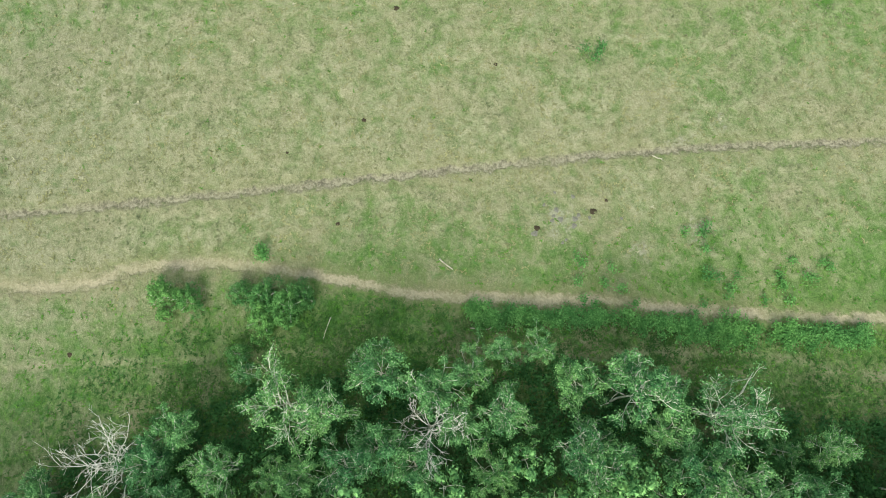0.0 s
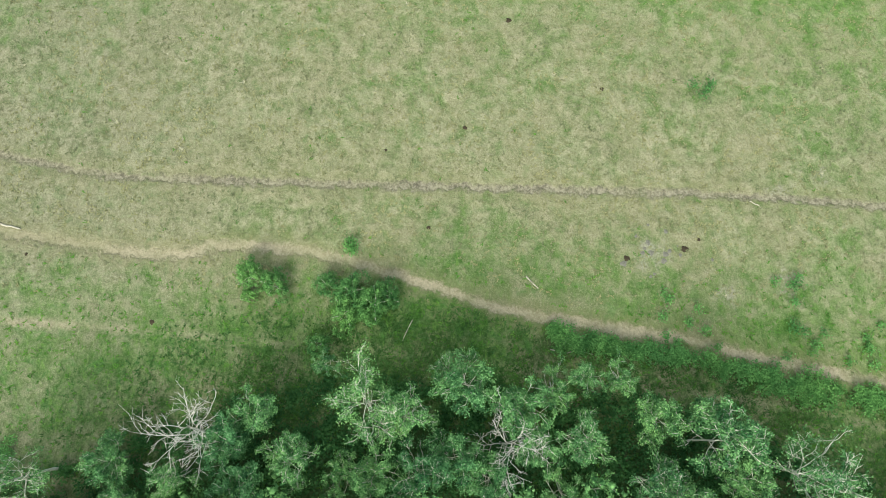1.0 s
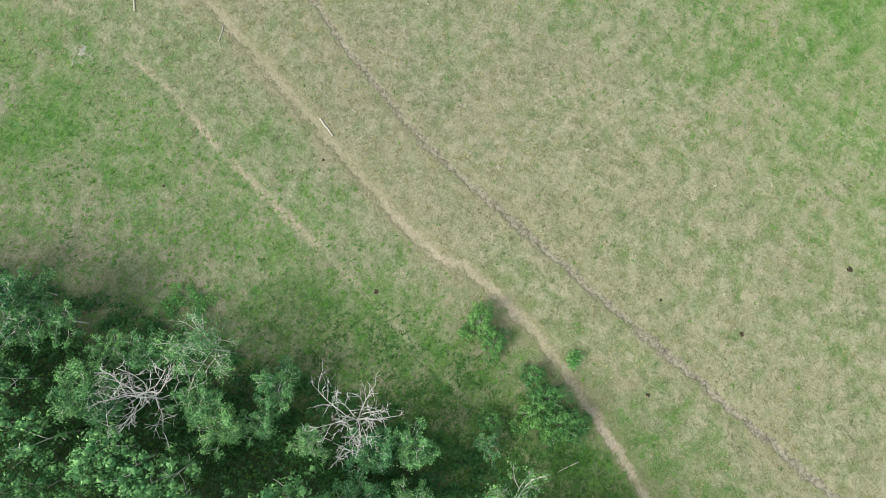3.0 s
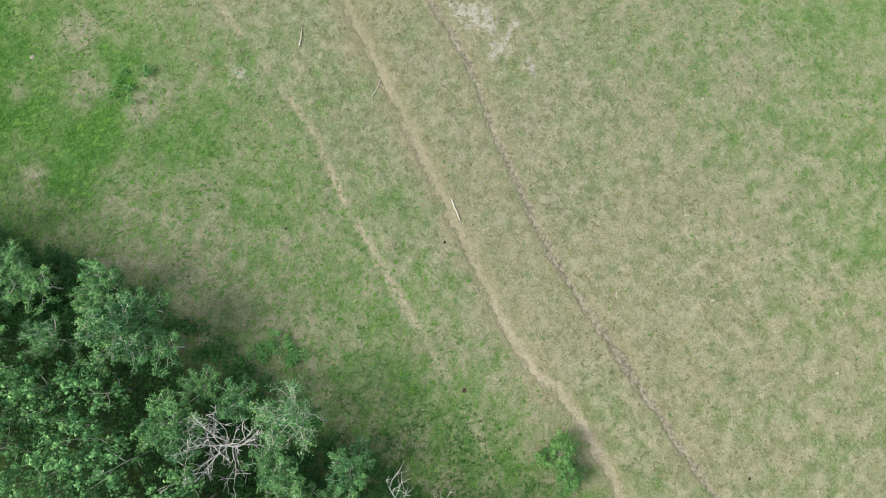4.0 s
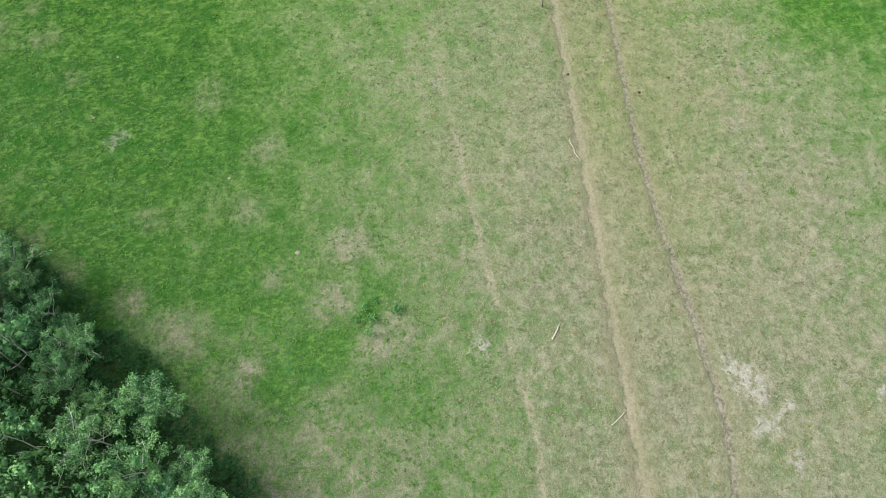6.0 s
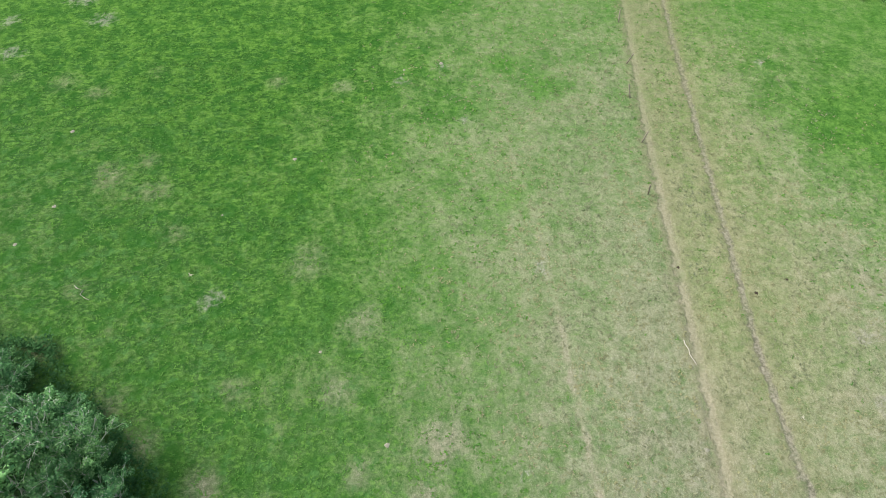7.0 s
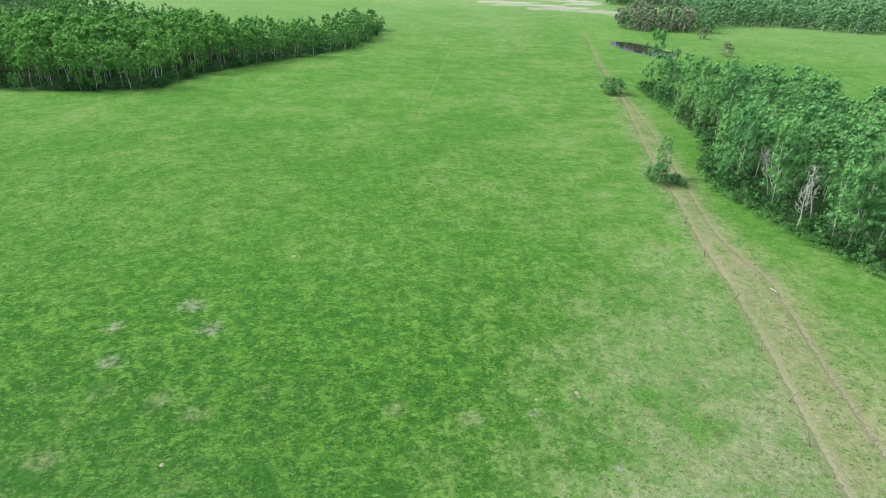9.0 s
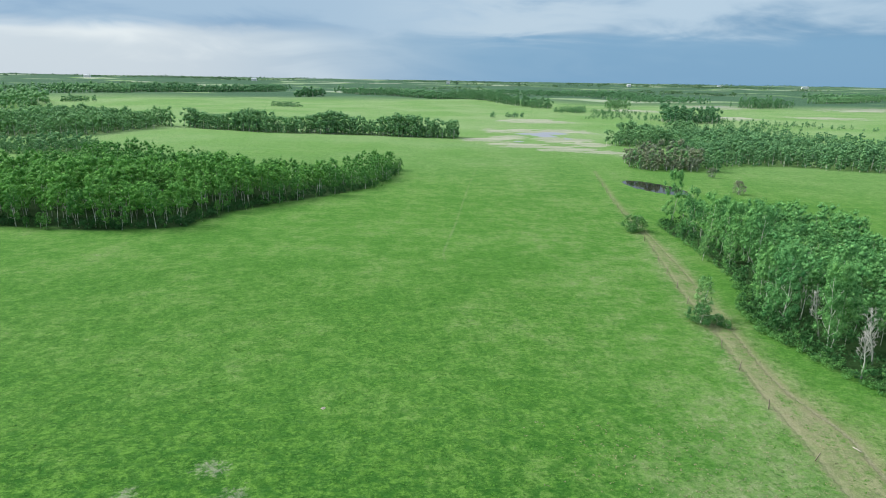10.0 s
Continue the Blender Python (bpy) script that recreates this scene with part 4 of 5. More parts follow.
        if border(poly[1:21], x, y) < 2.9 and y > -28 and x > -34:
            green(int(rng.integers(5)), stand(x, y, s, turn, rng.uniform(0.9, 1.05)))
        elif border(poly[1:21], x, y) < 12.5:
            deep.append((x, y))
    woodland("woodland", rng, deep, BACK, (0.8, 1.05), "dense green aspens deep in the wood beside the pasture", (BARK, LEAF))


def right_wood():
    rng = np.random.default_rng(6)
    plant = planter(MID, "aspen_tree", "tall green aspen of the wood beside the track", "trees of the wood by the track")
    dead = planter(GREY_TREE, "dead_tree", "tall grey dead tree at the wood's edge by the track", "dead trees")
    poly = RIGHT_WOOD
    line = poly[-3:] + poly[:9]
    spots = [(33.0, 120.8, 0, 1.0), (34.9, 133.0, 1, 1.0), (36.9, 124.6, 1, 1.1), (42.5, 150, 0, 1.2)]
    for x, y, k, s in spots:
        dead(k, stand(x, y, s, rng.uniform(0, 360)))
    rest = []
    for x, y in scatter(rng, poly, 3.5, spots):
        edge = border(line, x, y) < 2.6
        if x > 3 + 0.84 * (y - 51.8):
            continue
        if border(line, x, y) > 6.5:
            rest.append((x, y))
            continue
        if border(line, x, y) < 1.3:
            plant(2, stand(x, y, rng.uniform(0.3, 0.5), rng.uniform(0, 360)))
            continue
        s = rng.uniform(0.55, 0.85) if edge else rng.uniform(0.8, 1.05)
        plant(int(rng.integers(5)) if not edge else 2, stand(x, y, s, rng.uniform(0, 360), rng.uniform(0.95, 1.25)))
    woodland("woodland", rng, rest, MASS, (0.72, 1.10), "dense green aspen wood behind the track", (BARK, LEAF_MID))


def arrays(kind):
    """Vertices and triangles of a tree's trunk and crown."""
    out = []
    for me in kind:
        v = np.empty(len(me.vertices) * 3, np.float32)
        me.vertices.foreach_get("co", v)
        tri = []
        for p in me.polygons:
            i = tuple(p.vertices)
            tri += [(i[0], i[k], i[k + 1]) for k in range(1, len(i) - 1)]
        out.append((v.reshape(-1, 3), np.array(tri, int)))
    return out


def woodland(name, rng, spots, kinds, heights, label, mats, slim=1.0):
    """Many far trees as one object."""
    V, F, M, base = [], [], [], 0
    src = [k if isinstance(k[0], tuple) else arrays(k) for k in kinds]
    for x, y in spots:
        s, a = rng.uniform(*heights), rng.uniform(0, 2 * math.pi)
        s *= 0.92 + 0.22 * math.sin(x * 0.11 + 2 * math.sin(y * 0.05)) * math.cos(y * 0.09 + x * 0.03)
        c, n = math.cos(a), math.sin(a)
        z = gz(x, y)
        for slot, (v, f) in enumerate(src[int(rng.integers(len(src)))]):
            w = v * np.array([s * slim, s * slim, s])
            V.append(np.stack([w[:, 0] * c - w[:, 1] * n + x, w[:, 0] * n + w[:, 1] * c + y, w[:, 2] + z], 1))
            F.append(f + base)
            M.append(np.full(len(f), slot))
            base += len(v)
    me = quads(name, np.concatenate(V), np.concatenate(F), mats[0])
    me.materials.append(mats[1])
    me.polygons.foreach_set("material_index", np.concatenate(M).astype(np.int32))
    return tagged(new(name, me), label, "woodland", kind="stuff")


def left_wood():
    rng = np.random.default_rng(7)
    poly = LEFT_WOOD
    plant = planter(TALL, "aspen_tree", "tall aspen with a pale trunk at the far wood's edge", "trees of the wood across the pasture")
    rest = []
    for x, y in scatter(rng, poly, 4.0):
        front = border(poly[:10], x, y) < 3.6 and x > -122 and y < 296
        s = rng.uniform(0.76, 1.02) * (1 - 0.28 * float(step(225, 275, y)))
        if front and border(poly[:10], x, y) < 1.2:
            plant(2, stand(x, y, rng.uniform(0.25, 0.45), rng.uniform(0, 360)))
        elif front:
            plant(int(rng.integers(5)) + (2 if y > 236 else 0) if y < 222 or y > 236 else 5, stand(x, y, s, rng.uniform(0, 360), rng.uniform(0.9, 1.05)))
        else:
            rest.append((x, y))
    woodland("woodland", rng, [p for p in rest if p[1] < 240], LOW, (0.70, 1.06), "dense green aspen wood with an uneven canopy", (BARK, LEAF_WOOD))
    woodland("woodland", rng, [p for p in rest if p[1] >= 240], TIP, (0.52, 0.86), "lower green aspen wood at the tip of the grove", (BARK, LEAF_WOOD))


left_wood()
right_wood()
near_wood()


def far_kind(seed, h, n, per, blob, size, wide=0.23):
    """A plain far tree: a short trunk and a crown of clumps."""
    rng = np.random.default_rng(seed)
    at = clumps(rng, h, 0.03, wide * h, n)
    trunk = np.array([(-0.16, 0, -0.3), (0.16, 0, -0.3), (0, 0.02, h * 0.7), (0, -0.16, -0.3), (0, 0.16, -0.3), (0.02, 0, h * 0.7)])
    return [(trunk, np.array([(0, 1, 2), (3, 4, 5)])), both(puffs(rng, at, per, blob, size), hearts(rng, at, 0.7 * blob))]


FAR_TREES = [far_kind(81 + k, 10, 15, 8, 1.12, 0.62, 0.19) for k in range(5)]
SCRUB = [far_kind(86 + k, 10, 12, 8, 1.7, 0.9, 0.42) for k in range(3)]
CLUMPS = [far_kind(91 + k, 10, 5, 4, 2.5, 1.5, 0.30) for k in range(4)]


def box_of(ax, ay, bx, by, deep):
    d = Vector((bx - ax, by - ay, 0)).normalized()
    n = Vector((-d.y, d.x, 0)) * deep
    return [(ax, ay), (bx, by), (bx + n.x, by + n.y), (ax + n.x, ay + n.y)]


WALL = plain_material("white_boards", (0.62, 0.62, 0.60), (0.74, 0.74, 0.72), 0.4)
ROOF = plain_material("sheet_roof", (0.42, 0.44, 0.46), (0.55, 0.57, 0.58), 0.4)


def farm(x, y, w):
    """A long white farm building with a gabled roof, far off."""
    d, h, r, z = 7.0, 3.5, 6.0, gz(x, y) + 6
    root = new("farm_building")
    V = [(-w, -d, -10), (w, -d, -10), (w, d, -10), (-w, d, -10), (-w, -d, h), (w, -d, h), (w, d, h), (-w, d, h), (-w, 0, r - 0.4), (w, 0, r - 0.4)]
    F = [(0, 1, 5, 4), (2, 3, 7, 6), (1, 2, 6, 9, 5), (3, 0, 4, 8, 7)]
    part_of(root, "wall", mesh_from("wall", V, F, WALL), "white boarded wall")
    e = w + 1
    V = [(-e, -d - 1, h - 0.6), (e, -d - 1, h - 0.6), (e, 0, r), (-e, 0, r), (e, d + 1, h - 0.6), (-e, d + 1, h - 0.6)]
    V += [(a, b, c - 0.35) for a, b, c in V]
    F = [(0, 1, 2, 3), (3, 2, 4, 5), (9, 8, 7, 6), (11, 10, 8, 9), (0, 6, 7, 1), (5, 4, 10, 11)]
    part_of(root, "roof", mesh_from("roof", V, F, ROOF), "grey metal roof")
    root.matrix_basis = pose(x, y, z)
    tagged(root, "distant white farm building below the horizon", "farm building", "far farm buildings")


def far_woods():
    rng = np.random.default_rng(8)
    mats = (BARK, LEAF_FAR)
    belts = [
        ([(-196, 478), (-130, 448), (-98, 446), (-69, 440), (-10, 427), (-8, 440), (-66, 453), (-98, 460), (-130, 462), (-190, 492)], 3.3, FAR_TREES, (1.0, 1.25), "long shelter belt of green aspens across the meadow"),
        ([(-330, 402), (-266, 403), (-236, 399), (-223, 412), (-214, 445), (-202, 485), (-215, 500), (-330, 520)], 5.0, FAR_TREES, (0.95, 1.25), "dense dark green wood beyond the meadow"),
        ([(-240, 318), (-196, 322), (-176, 338), (-184, 352), (-240, 350)], 3.6, FAR_TREES, (0.55, 0.72), "small round green grove in the meadow"),
        ([(88, 296), (104, 318), (118, 320), (136, 319), (146, 308), (166, 306), (190, 316), (215, 309), (260, 312), (270, 340), (205, 348), (178, 395), (160, 440), (122, 440), (106, 400), (97, 345)], 4.2, FAR_TREES, (0.7, 1.0), "broad green aspen wood behind the pond"),
        ([(72, 402), (84, 394), (98, 392), (138, 437), (132, 450), (90, 428)], 4.0, FAR_TREES, (0.85, 1.1), "green grove on the shore of the shallow lake"),
        ([(120, 395), (250, 440), (260, 470), (180, 500), (120, 440)], 8.5, SCRUB, (0.3, 0.55), "loose green scrub between the woods"),
        ([(140, 470), (230, 480), (250, 560), (160, 570)], 11.0, SCRUB, (0.3, 0.6), "scattered green bushes on the wet meadow"),
        ([(173, 597), (226, 606), (232, 640), (180, 640)], 5.5, FAR_TREES, (1.15, 1.5), "square green grove beyond the lakes"),
        ([(110, 640), (190, 620), (270, 560), (330, 520), (330, 540), (260, 620), (150, 720)], 10, SCRUB, (0.25, 0.5), "thin bushes along the wet ground"),
        ([(104, 757), (136, 742), (142, 775), (112, 790)], 6.0, SCRUB, (0.5, 0.8), "low green bushes by the far lake"),
        ([(192, 880), (222, 890), (240, 930), (205, 940)], 7.0, FAR_TREES, (0.9, 1.3), "small green grove behind the far lake"),
        ([(140, 700), (200, 720), (200, 800), (150, 800)], 11.0, SCRUB, (0.3, 0.5), "thin green bushes round the far lake"),
        ([(26, 651), (30, 651), (30, 657), (26, 657)], 3.0, SCRUB, (0.35, 0.5), "single green bush on the far meadow"),
        ([(39, 654), (61, 660), (60, 668), (40, 664)], 4.5, SCRUB, (0.3, 0.55), "short row of green bushes on the far meadow"),
        (box_of(440, 1005, 528, 1036, 40), 8.0, FAR_TREES, (1.2, 1.6), "long green copse in the far pasture"),
        (box_of(715, 1247, 876, 1341, 60), 10.0, CLUMPS, (0.9, 1.2), "far green belt across the flat country"),
        (box_of(-19, 1190, 103, 866, 28), 7.0, FAR_TREES, (1.0, 1.5), "far shelter belt on the green rise"),
        (box_of(-263, 1472, -19, 1165, 70), 9.5, CLUMPS, (1.0, 1.4), "far green wood on the rise"),
        ([(-217, 779), (-180, 750), (-176, 765), (-212, 795)], 6.5, SCRUB, (0.5, 0.8), "tall green bushes on the pasture's rise"),
        ([(-281, 1188), (-234, 1212), (-240, 1245), (-285, 1225)], 8.0, CLUMPS, (1.2, 1.6), "round dark green grove on the rise"),
        ([(-547, 1171), (-361, 1500), (-420, 1560), (-620, 1230)], 10.5, CLUMPS, (1.2, 1.6), "dark green wood along the rise"),
        ([(-652, 1062), (-545, 1096), (-540, 1150), (-660, 1120)], 10.0, CLUMPS, (1.1, 1.5), "dark green copse beyond the pasture"),
        ([(-470, 806), (-440, 818), (-440, 840), (-475, 830)], 7.0, SCRUB, (0.6, 0.8), "green bushes beside the far pasture"),
        ([(-560, 900), (-470, 790), (-430, 640), (-520, 560), (-900, 700), (-900, 1000)], 11.5, CLUMPS, (1.2, 1.6), "wide dark green wood over low land"),
        ([(-560, 1180), (-420, 1560), (-480, 1800), (-900, 1700), (-900, 1250)], 15.0, CLUMPS, (0.8, 1.2), "wide far green wood below the horizon"),
        ([(343, 1222), (434, 1130), (450, 1200), (420, 1650), (-220, 1900), (-20, 1800), (248, 1459)], 14.0, CLUMPS, (0.8, 1.2), "wide far aspen wood beyond the pasture"),
        ([(810, 1480), (1150, 1520), (1150, 1620), (830, 1580)], 14, CLUMPS, (1.0, 1.4), "far green copse below the horizon"),
    ]
    for poly, gap, kinds, hs, label in belts:
        spots = scatter(rng, poly, gap)
        if gap > 14:
            spots = [p for p in spots if math.sin(p[0] * 0.021 + 1.7 * math.sin(p[1] * 0.007)) + math.sin(p[1] * 0.017 + p[0] * 0.006) > -0.35]
        woodland("woodland", rng, spots, kinds, hs, label, mats)
    # broken woods on to the horizon
    spots = []
    for k in range(105):
        y = 1500 + 3200 * rng.random() ** 0.8
        x = rng.uniform(-0.85, 0.85) * y
        rx, ry = rng.uniform(60, 260) * y / 2000, rng.uniform(30, 90)
        n = int(rx * ry / 260)
        a, r = rng.uniform(0, 6.28, n), np.sqrt(rng.random(n))
        spots += list(zip(x + rx * r * np.cos(a), y + ry * r * np.sin(a)))
    spots = [p for p in spots if abs(p[0]) < 4300 and p[1] < 4750 and math.hypot(*p) < 4800 and flat_lake(np.array([p[0]]), np.array([p[1]]))[0] < 0.1]
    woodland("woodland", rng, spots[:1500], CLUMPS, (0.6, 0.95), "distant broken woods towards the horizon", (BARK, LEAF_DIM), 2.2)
    for x, y, w in ((-905, 3060, 11), (4, 3300, 9), (1310, 3150, 8), (1640, 3000, 14), (860, 3100, 8), (-1650, 3000, 13)):
        farm(x, y, w)
    grey = [(58, 303), (84, 298), (92, 318), (62, 328)]
    woodland("woodland", rng, scatter(rng, grey, 4.0), FAR_TREES, (0.7, 1.0), "grey half-bare aspens beside the pond", (DEAD, GREY_LEAF))
    woodland("woodland", rng, scatter(rng, box_of(60, 306, 92, 302, 20), 4.6), FAR_TREES, (0.6, 0.9), "green aspens among the grey ones", mats)


far_woods()


# ---- bushes, posts and small things ----
BUSH = [round_tree(101 + k, 1.9, 1.35, 0.08, 120, 46, 0.25, 0.085, LEAF_BUSH, 9) for k in range(3)]


def bushes():
    rng = np.random.default_rng(9)
    plant = planter(BUSH, "willow_bush", "round green willow bush on the open pasture", "bushes beside the path", "bush")
    for x, y, s in ((6.7, 14.4, 0.75), (6.3, 13.0, 0.65), (5.6, 14.6, 0.5), (6.0, 8.8, 1.2), (5.3, 7.5, 1.4), (5.8, 6.6, 0.95), (4.8, 8.8, 1.2), (6.5, 10.2, 0.7), (3.6, -3.4, 0.45), (27.9, 196.5, 1.9), (26.7, 195, 1.4), (22.6, 137.6, 1.2), (23.4, 136.4, 0.9), (20.2, 138.0, 0.75), (3.0, 10.3, 0.7)):
        plant(int(rng.integers(3)), stand(x, y, s, rng.uniform(0, 360)))
    grey = round_tree(107, 2.3, 1.15, 0.10, 40, 34, 0.33, 0.13, GREY_LEAF, 12)
    tree("willow_bush", grey, stand(77.0, 249.5, 1.9, 30), "grey half-bare willow bush on the open meadow", "bushes beside the path", "bush", "grey twigs with few leaves")
    tree("willow_bush", grey, stand(83.1, 285.4, 1.6, 140), "grey half-bare willow bush beside the grove", "bushes beside the path", "bush", "grey twigs with few leaves")
    pale = leaf_material("lone_aspen_leaves", (0.110, 0.260, 0.080), (0.300, 0.520, 0.220), (0.100, 0.240, 0.080), 0.5)
    slim = round_tree(97, 6.4, 1.2, 0.26, 60, 36, 0.40, 0.16, pale, 8)
    lone = tree("aspen_tree", slim, stand(21.4, 140.5, 1.0, 40), "lone slim aspen beside the track", "lone trees")
    copy_thing(lone, stand(34.2, 172, 0.8, 120))


bushes()


def joined(name, v, f, mat, label, category):
    return tagged(new(name, quads(name, v, f, mat)), label, category, kind="stuff")


def weeds():
    rng = np.random.default_rng(10)
    c = []
    for k in range(300):
        y = rng.uniform(-24.5, -2.6)
        c.append((line_x(PATHWAY, y) - 1.1 + rng.normal(0, 0.32), y, 0.22 + 0.2 * rng.random()))
    for bx, by, n, r in ((5.2, -9.9, 9, 0.9), (3.9, -16.6, 9, 0.9), (3.6, -20.5, 5, 0.6), (7.4, -16.2, 4, 0.4), (4.4, -22.4, 5, 0.7), (-4.5, 28.1, 10, 0.5), (-3.1, 26.9, 8, 0.4), (-3.6, 46.9, 8, 0.9), (8.8, 8.9, 5, 0.22), (19.6, -12.2, 4, 0.3)):
        for k in range(n):
            c.append((bx + rng.normal(0, r), by + rng.normal(0, r), 0.15 + 0.15 * rng.random()))
    # low growth under the edge of the wood
    edge = len(c)
    for k in range(1150):
        y = rng.uniform(-30, 60)
        e = float(np.interp(y, [-30, -18, -9, 0, 8, 15, 22, 30, 36, 46, 60], [-6, -3.6, 0.2, 0.4, 0.6, -0.8, -4, -6.8, -10, -17, -30]))
        c.append((e - abs(rng.normal(0.2, 2.6)) + 0.6, y, 0.2 + 0.3 * rng.random()))
    shade = [(x, y, z + gz(x, y)) for x, y, z in c[edge:]]
    c = [(x, y, z + gz(x, y)) for x, y, z in c[:edge]]
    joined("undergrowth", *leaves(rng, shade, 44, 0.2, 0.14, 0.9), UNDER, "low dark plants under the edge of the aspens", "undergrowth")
    under = []
    for k in range(1300):
        y = rng.uniform(-30, 60)
        e = float(np.interp(y, [-30, -18, -9, 0, 8, 15, 22, 30, 36, 46, 60], [-7, -5, -1.5, -1.2, -1.4, -2.8, -6, -9, -12, -19, -32]))
        x = e - abs(rng.normal(0, 5.0))
        under.append((x, y, gz(x, y) + rng.uniform(0.3, 1.8)))
    thick = []
    for poly, n in ((LEFT_WOOD, 520), (RIGHT_WOOD, 260)):
        for k in range(n):
            i = int(rng.integers(0 if poly is LEFT_WOOD else -3, 9))
            (ax, ay), (bx, by) = poly[i], poly[i + 1]
            t, d = rng.random(), abs(rng.normal(0, 3.0)) + (1.8 if poly is LEFT_WOOD else 0.1)
            ln = math.hypot(bx - ax, by - ay)
            s = -1 if poly is RIGHT_WOOD else 1
            x, y = ax + (bx - ax) * t - s * (by - ay) / ln * d, ay + (by - ay) * t + s * (bx - ax) / ln * d
            if inside(poly, x, y):
                thick.append((x, y, gz(x, y) + rng.uniform(0.2, 1.8 if s == 1 else 2.6)))
    fringe = []
    for k in range(420):
        i = int(rng.integers(-3, 9))
        (ax, ay), (bx, by) = RIGHT_WOOD[i], RIGHT_WOOD[i + 1]
        t, d, ln = rng.random(), rng.uniform(-0.5, 1.6), math.hypot(bx - ax, by - ay)
        x, y = ax + (bx - ax) * t + (by - ay) / ln * d, ay + (by - ay) * t - (bx - ax) / ln * d
        fringe.append((x, y, gz(x, y) + rng.uniform(0.2, 0.5 + 0.8 * max(0, d))))
    joined("shrubs", *puffs(rng, fringe, 64, 0.45, 0.13), WEED, "low green shrubs along the edge of the wood", "shrubs")
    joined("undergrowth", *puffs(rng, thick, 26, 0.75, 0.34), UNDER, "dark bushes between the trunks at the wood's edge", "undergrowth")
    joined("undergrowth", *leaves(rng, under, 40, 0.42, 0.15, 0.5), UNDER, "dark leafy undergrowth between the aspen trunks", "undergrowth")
    joined("weeds", *leaves(rng, c, 80, 0.17, 0.095, 1.0), WEED, "leafy green weeds along the trodden path", "weeds")


weeds()


def tufts(name, seed, n, area, wanted, colours, label, big=1.0, tall=1.0):
    """Short splayed blades of pasture grass standing over the ground."""
    rng = np.random.default_rng(seed)
    x, y = rng.uniform(area[0], area[1], n), rng.uniform(area[2], area[3], n)
    keep = (np.abs(x - line_x(PATHWAY, y)) > 0.55 * big) & (np.abs(x - line_x(RUT, y)) > 0.4 * big) & (rng.random(n) < wanted(x, y))
    x, y = x[keep], y[keep]
    m, k = len(x), 4
    a = rng.uniform(0, 6.28, (m, k))
    h = tall * big * rng.uniform(0.04, 0.11, (m, 1)) * rng.uniform(0.7, 1.2, (m, k))
    w, out = 0.036 * big, big * rng.uniform(0.09, 0.20, (m, k))
    bx, by = x[:, None] + rng.normal(0, 0.05, (m, k)), y[:, None] + rng.normal(0, 0.05, (m, k))
    zz = np.repeat(ground_z(x, y)[:, None], k, 1)
    tri = np.stack([np.stack([bx - np.sin(a) * w, by + np.cos(a) * w, zz + 0.01], -1), np.stack([bx + np.sin(a) * w, by - np.cos(a) * w, zz + 0.01], -1), np.stack([bx + np.cos(a) * out, by + np.sin(a) * out, zz + h], -1)], 2)
    v = tri.reshape(-1, 3)
    joined(name, v, np.arange(len(v)).reshape(-1, 3), leaf_material(name, *colours), label, "grass")


def is_dry(x, y):
    return np.exp(-np.abs((x - 13) / 17) ** 3.0) * (1 - 0.8 * step(55, 115, y)) * step(4, 11, x + 0.35 * np.maximum(y - 25, 0))


tufts("dry_grass", 12, 42000, (-14, 36, -32, 110), lambda x, y: is_dry(x, y), ((0.130, 0.150, 0.070), (0.30, 0.29, 0.18), (0.22, 0.22, 0.125)), "pale tufts of dry straw-coloured grass")
def by_wood(x, y):
    edge = np.interp(y, [-30, -18, -9, 0, 8, 15, 22, 30, 36, 46, 60], [-5, -3, 0.5, 0.8, 1.0, 0, -3, -6, -9.5, -16.5, -30])
    patch = np.sin(x * 1.1 + 1.9 * np.sin(y * 0.47)) * np.sin(y * 0.9 + 1.5 * np.sin(x * 0.6 + 0.7))
    return step(-2.5, -0.5, x - edge) * (1 - step(1.0, 6.5, x - edge)) * (0.25 + 0.75 * step(-0.4, 0.6, patch)) * (x < line_x(PATHWAY, y) - 0.7) * (1 - step(14, 27, y))


tufts("coarse_grass", 15, 60000, (-12, 9, -32, 30), by_wood, ((0.046, 0.118, 0.030), (0.092, 0.190, 0.054), (0.052, 0.122, 0.034)), "coarse dark green grass beside the wood", 0.85, 1.5)
tufts("green_grass", 14, 30000, (-30, 36, -32, 90), lambda x, y: 0.03 + 0.97 * (1 - is_dry(x, y)) ** 2, ((0.060, 0.165, 0.026), (0.110, 0.235, 0.048), (0.075, 0.175, 0.034)), "short tufts of green pasture grass")


def in_clumps(x, y):
    a = np.sin(x * 1.7 + 2.1 * np.sin(y * 0.61 + 0.3)) * np.sin(y * 1.3 + 1.7 * np.sin(x * 0.53 + 1.1))
    b = np.sin(x * 0.37 + 1.3 * np.sin(y * 0.21)) * np.sin(y * 0.29 + 0.8 * np.sin(x * 0.19))
    return (0.07 + 0.26 * step(-0.3, 0.9, a + 0.6 * b)) * (1 - is_dry(x, y)) ** 2 * (1 - step(125, 205, y)) * (1 - step(25, 33, x)) * step(-95, -70, x) * step(54, 74, y + 0.4 * x)


tufts("meadow_grass", 16, 220000, (-95, 33, 48, 205), in_clumps, ((0.052, 0.150, 0.016), (0.095, 0.226, 0.036), (0.050, 0.156, 0.022)), "thick clumps of green meadow grass", 1.35, 0.6)


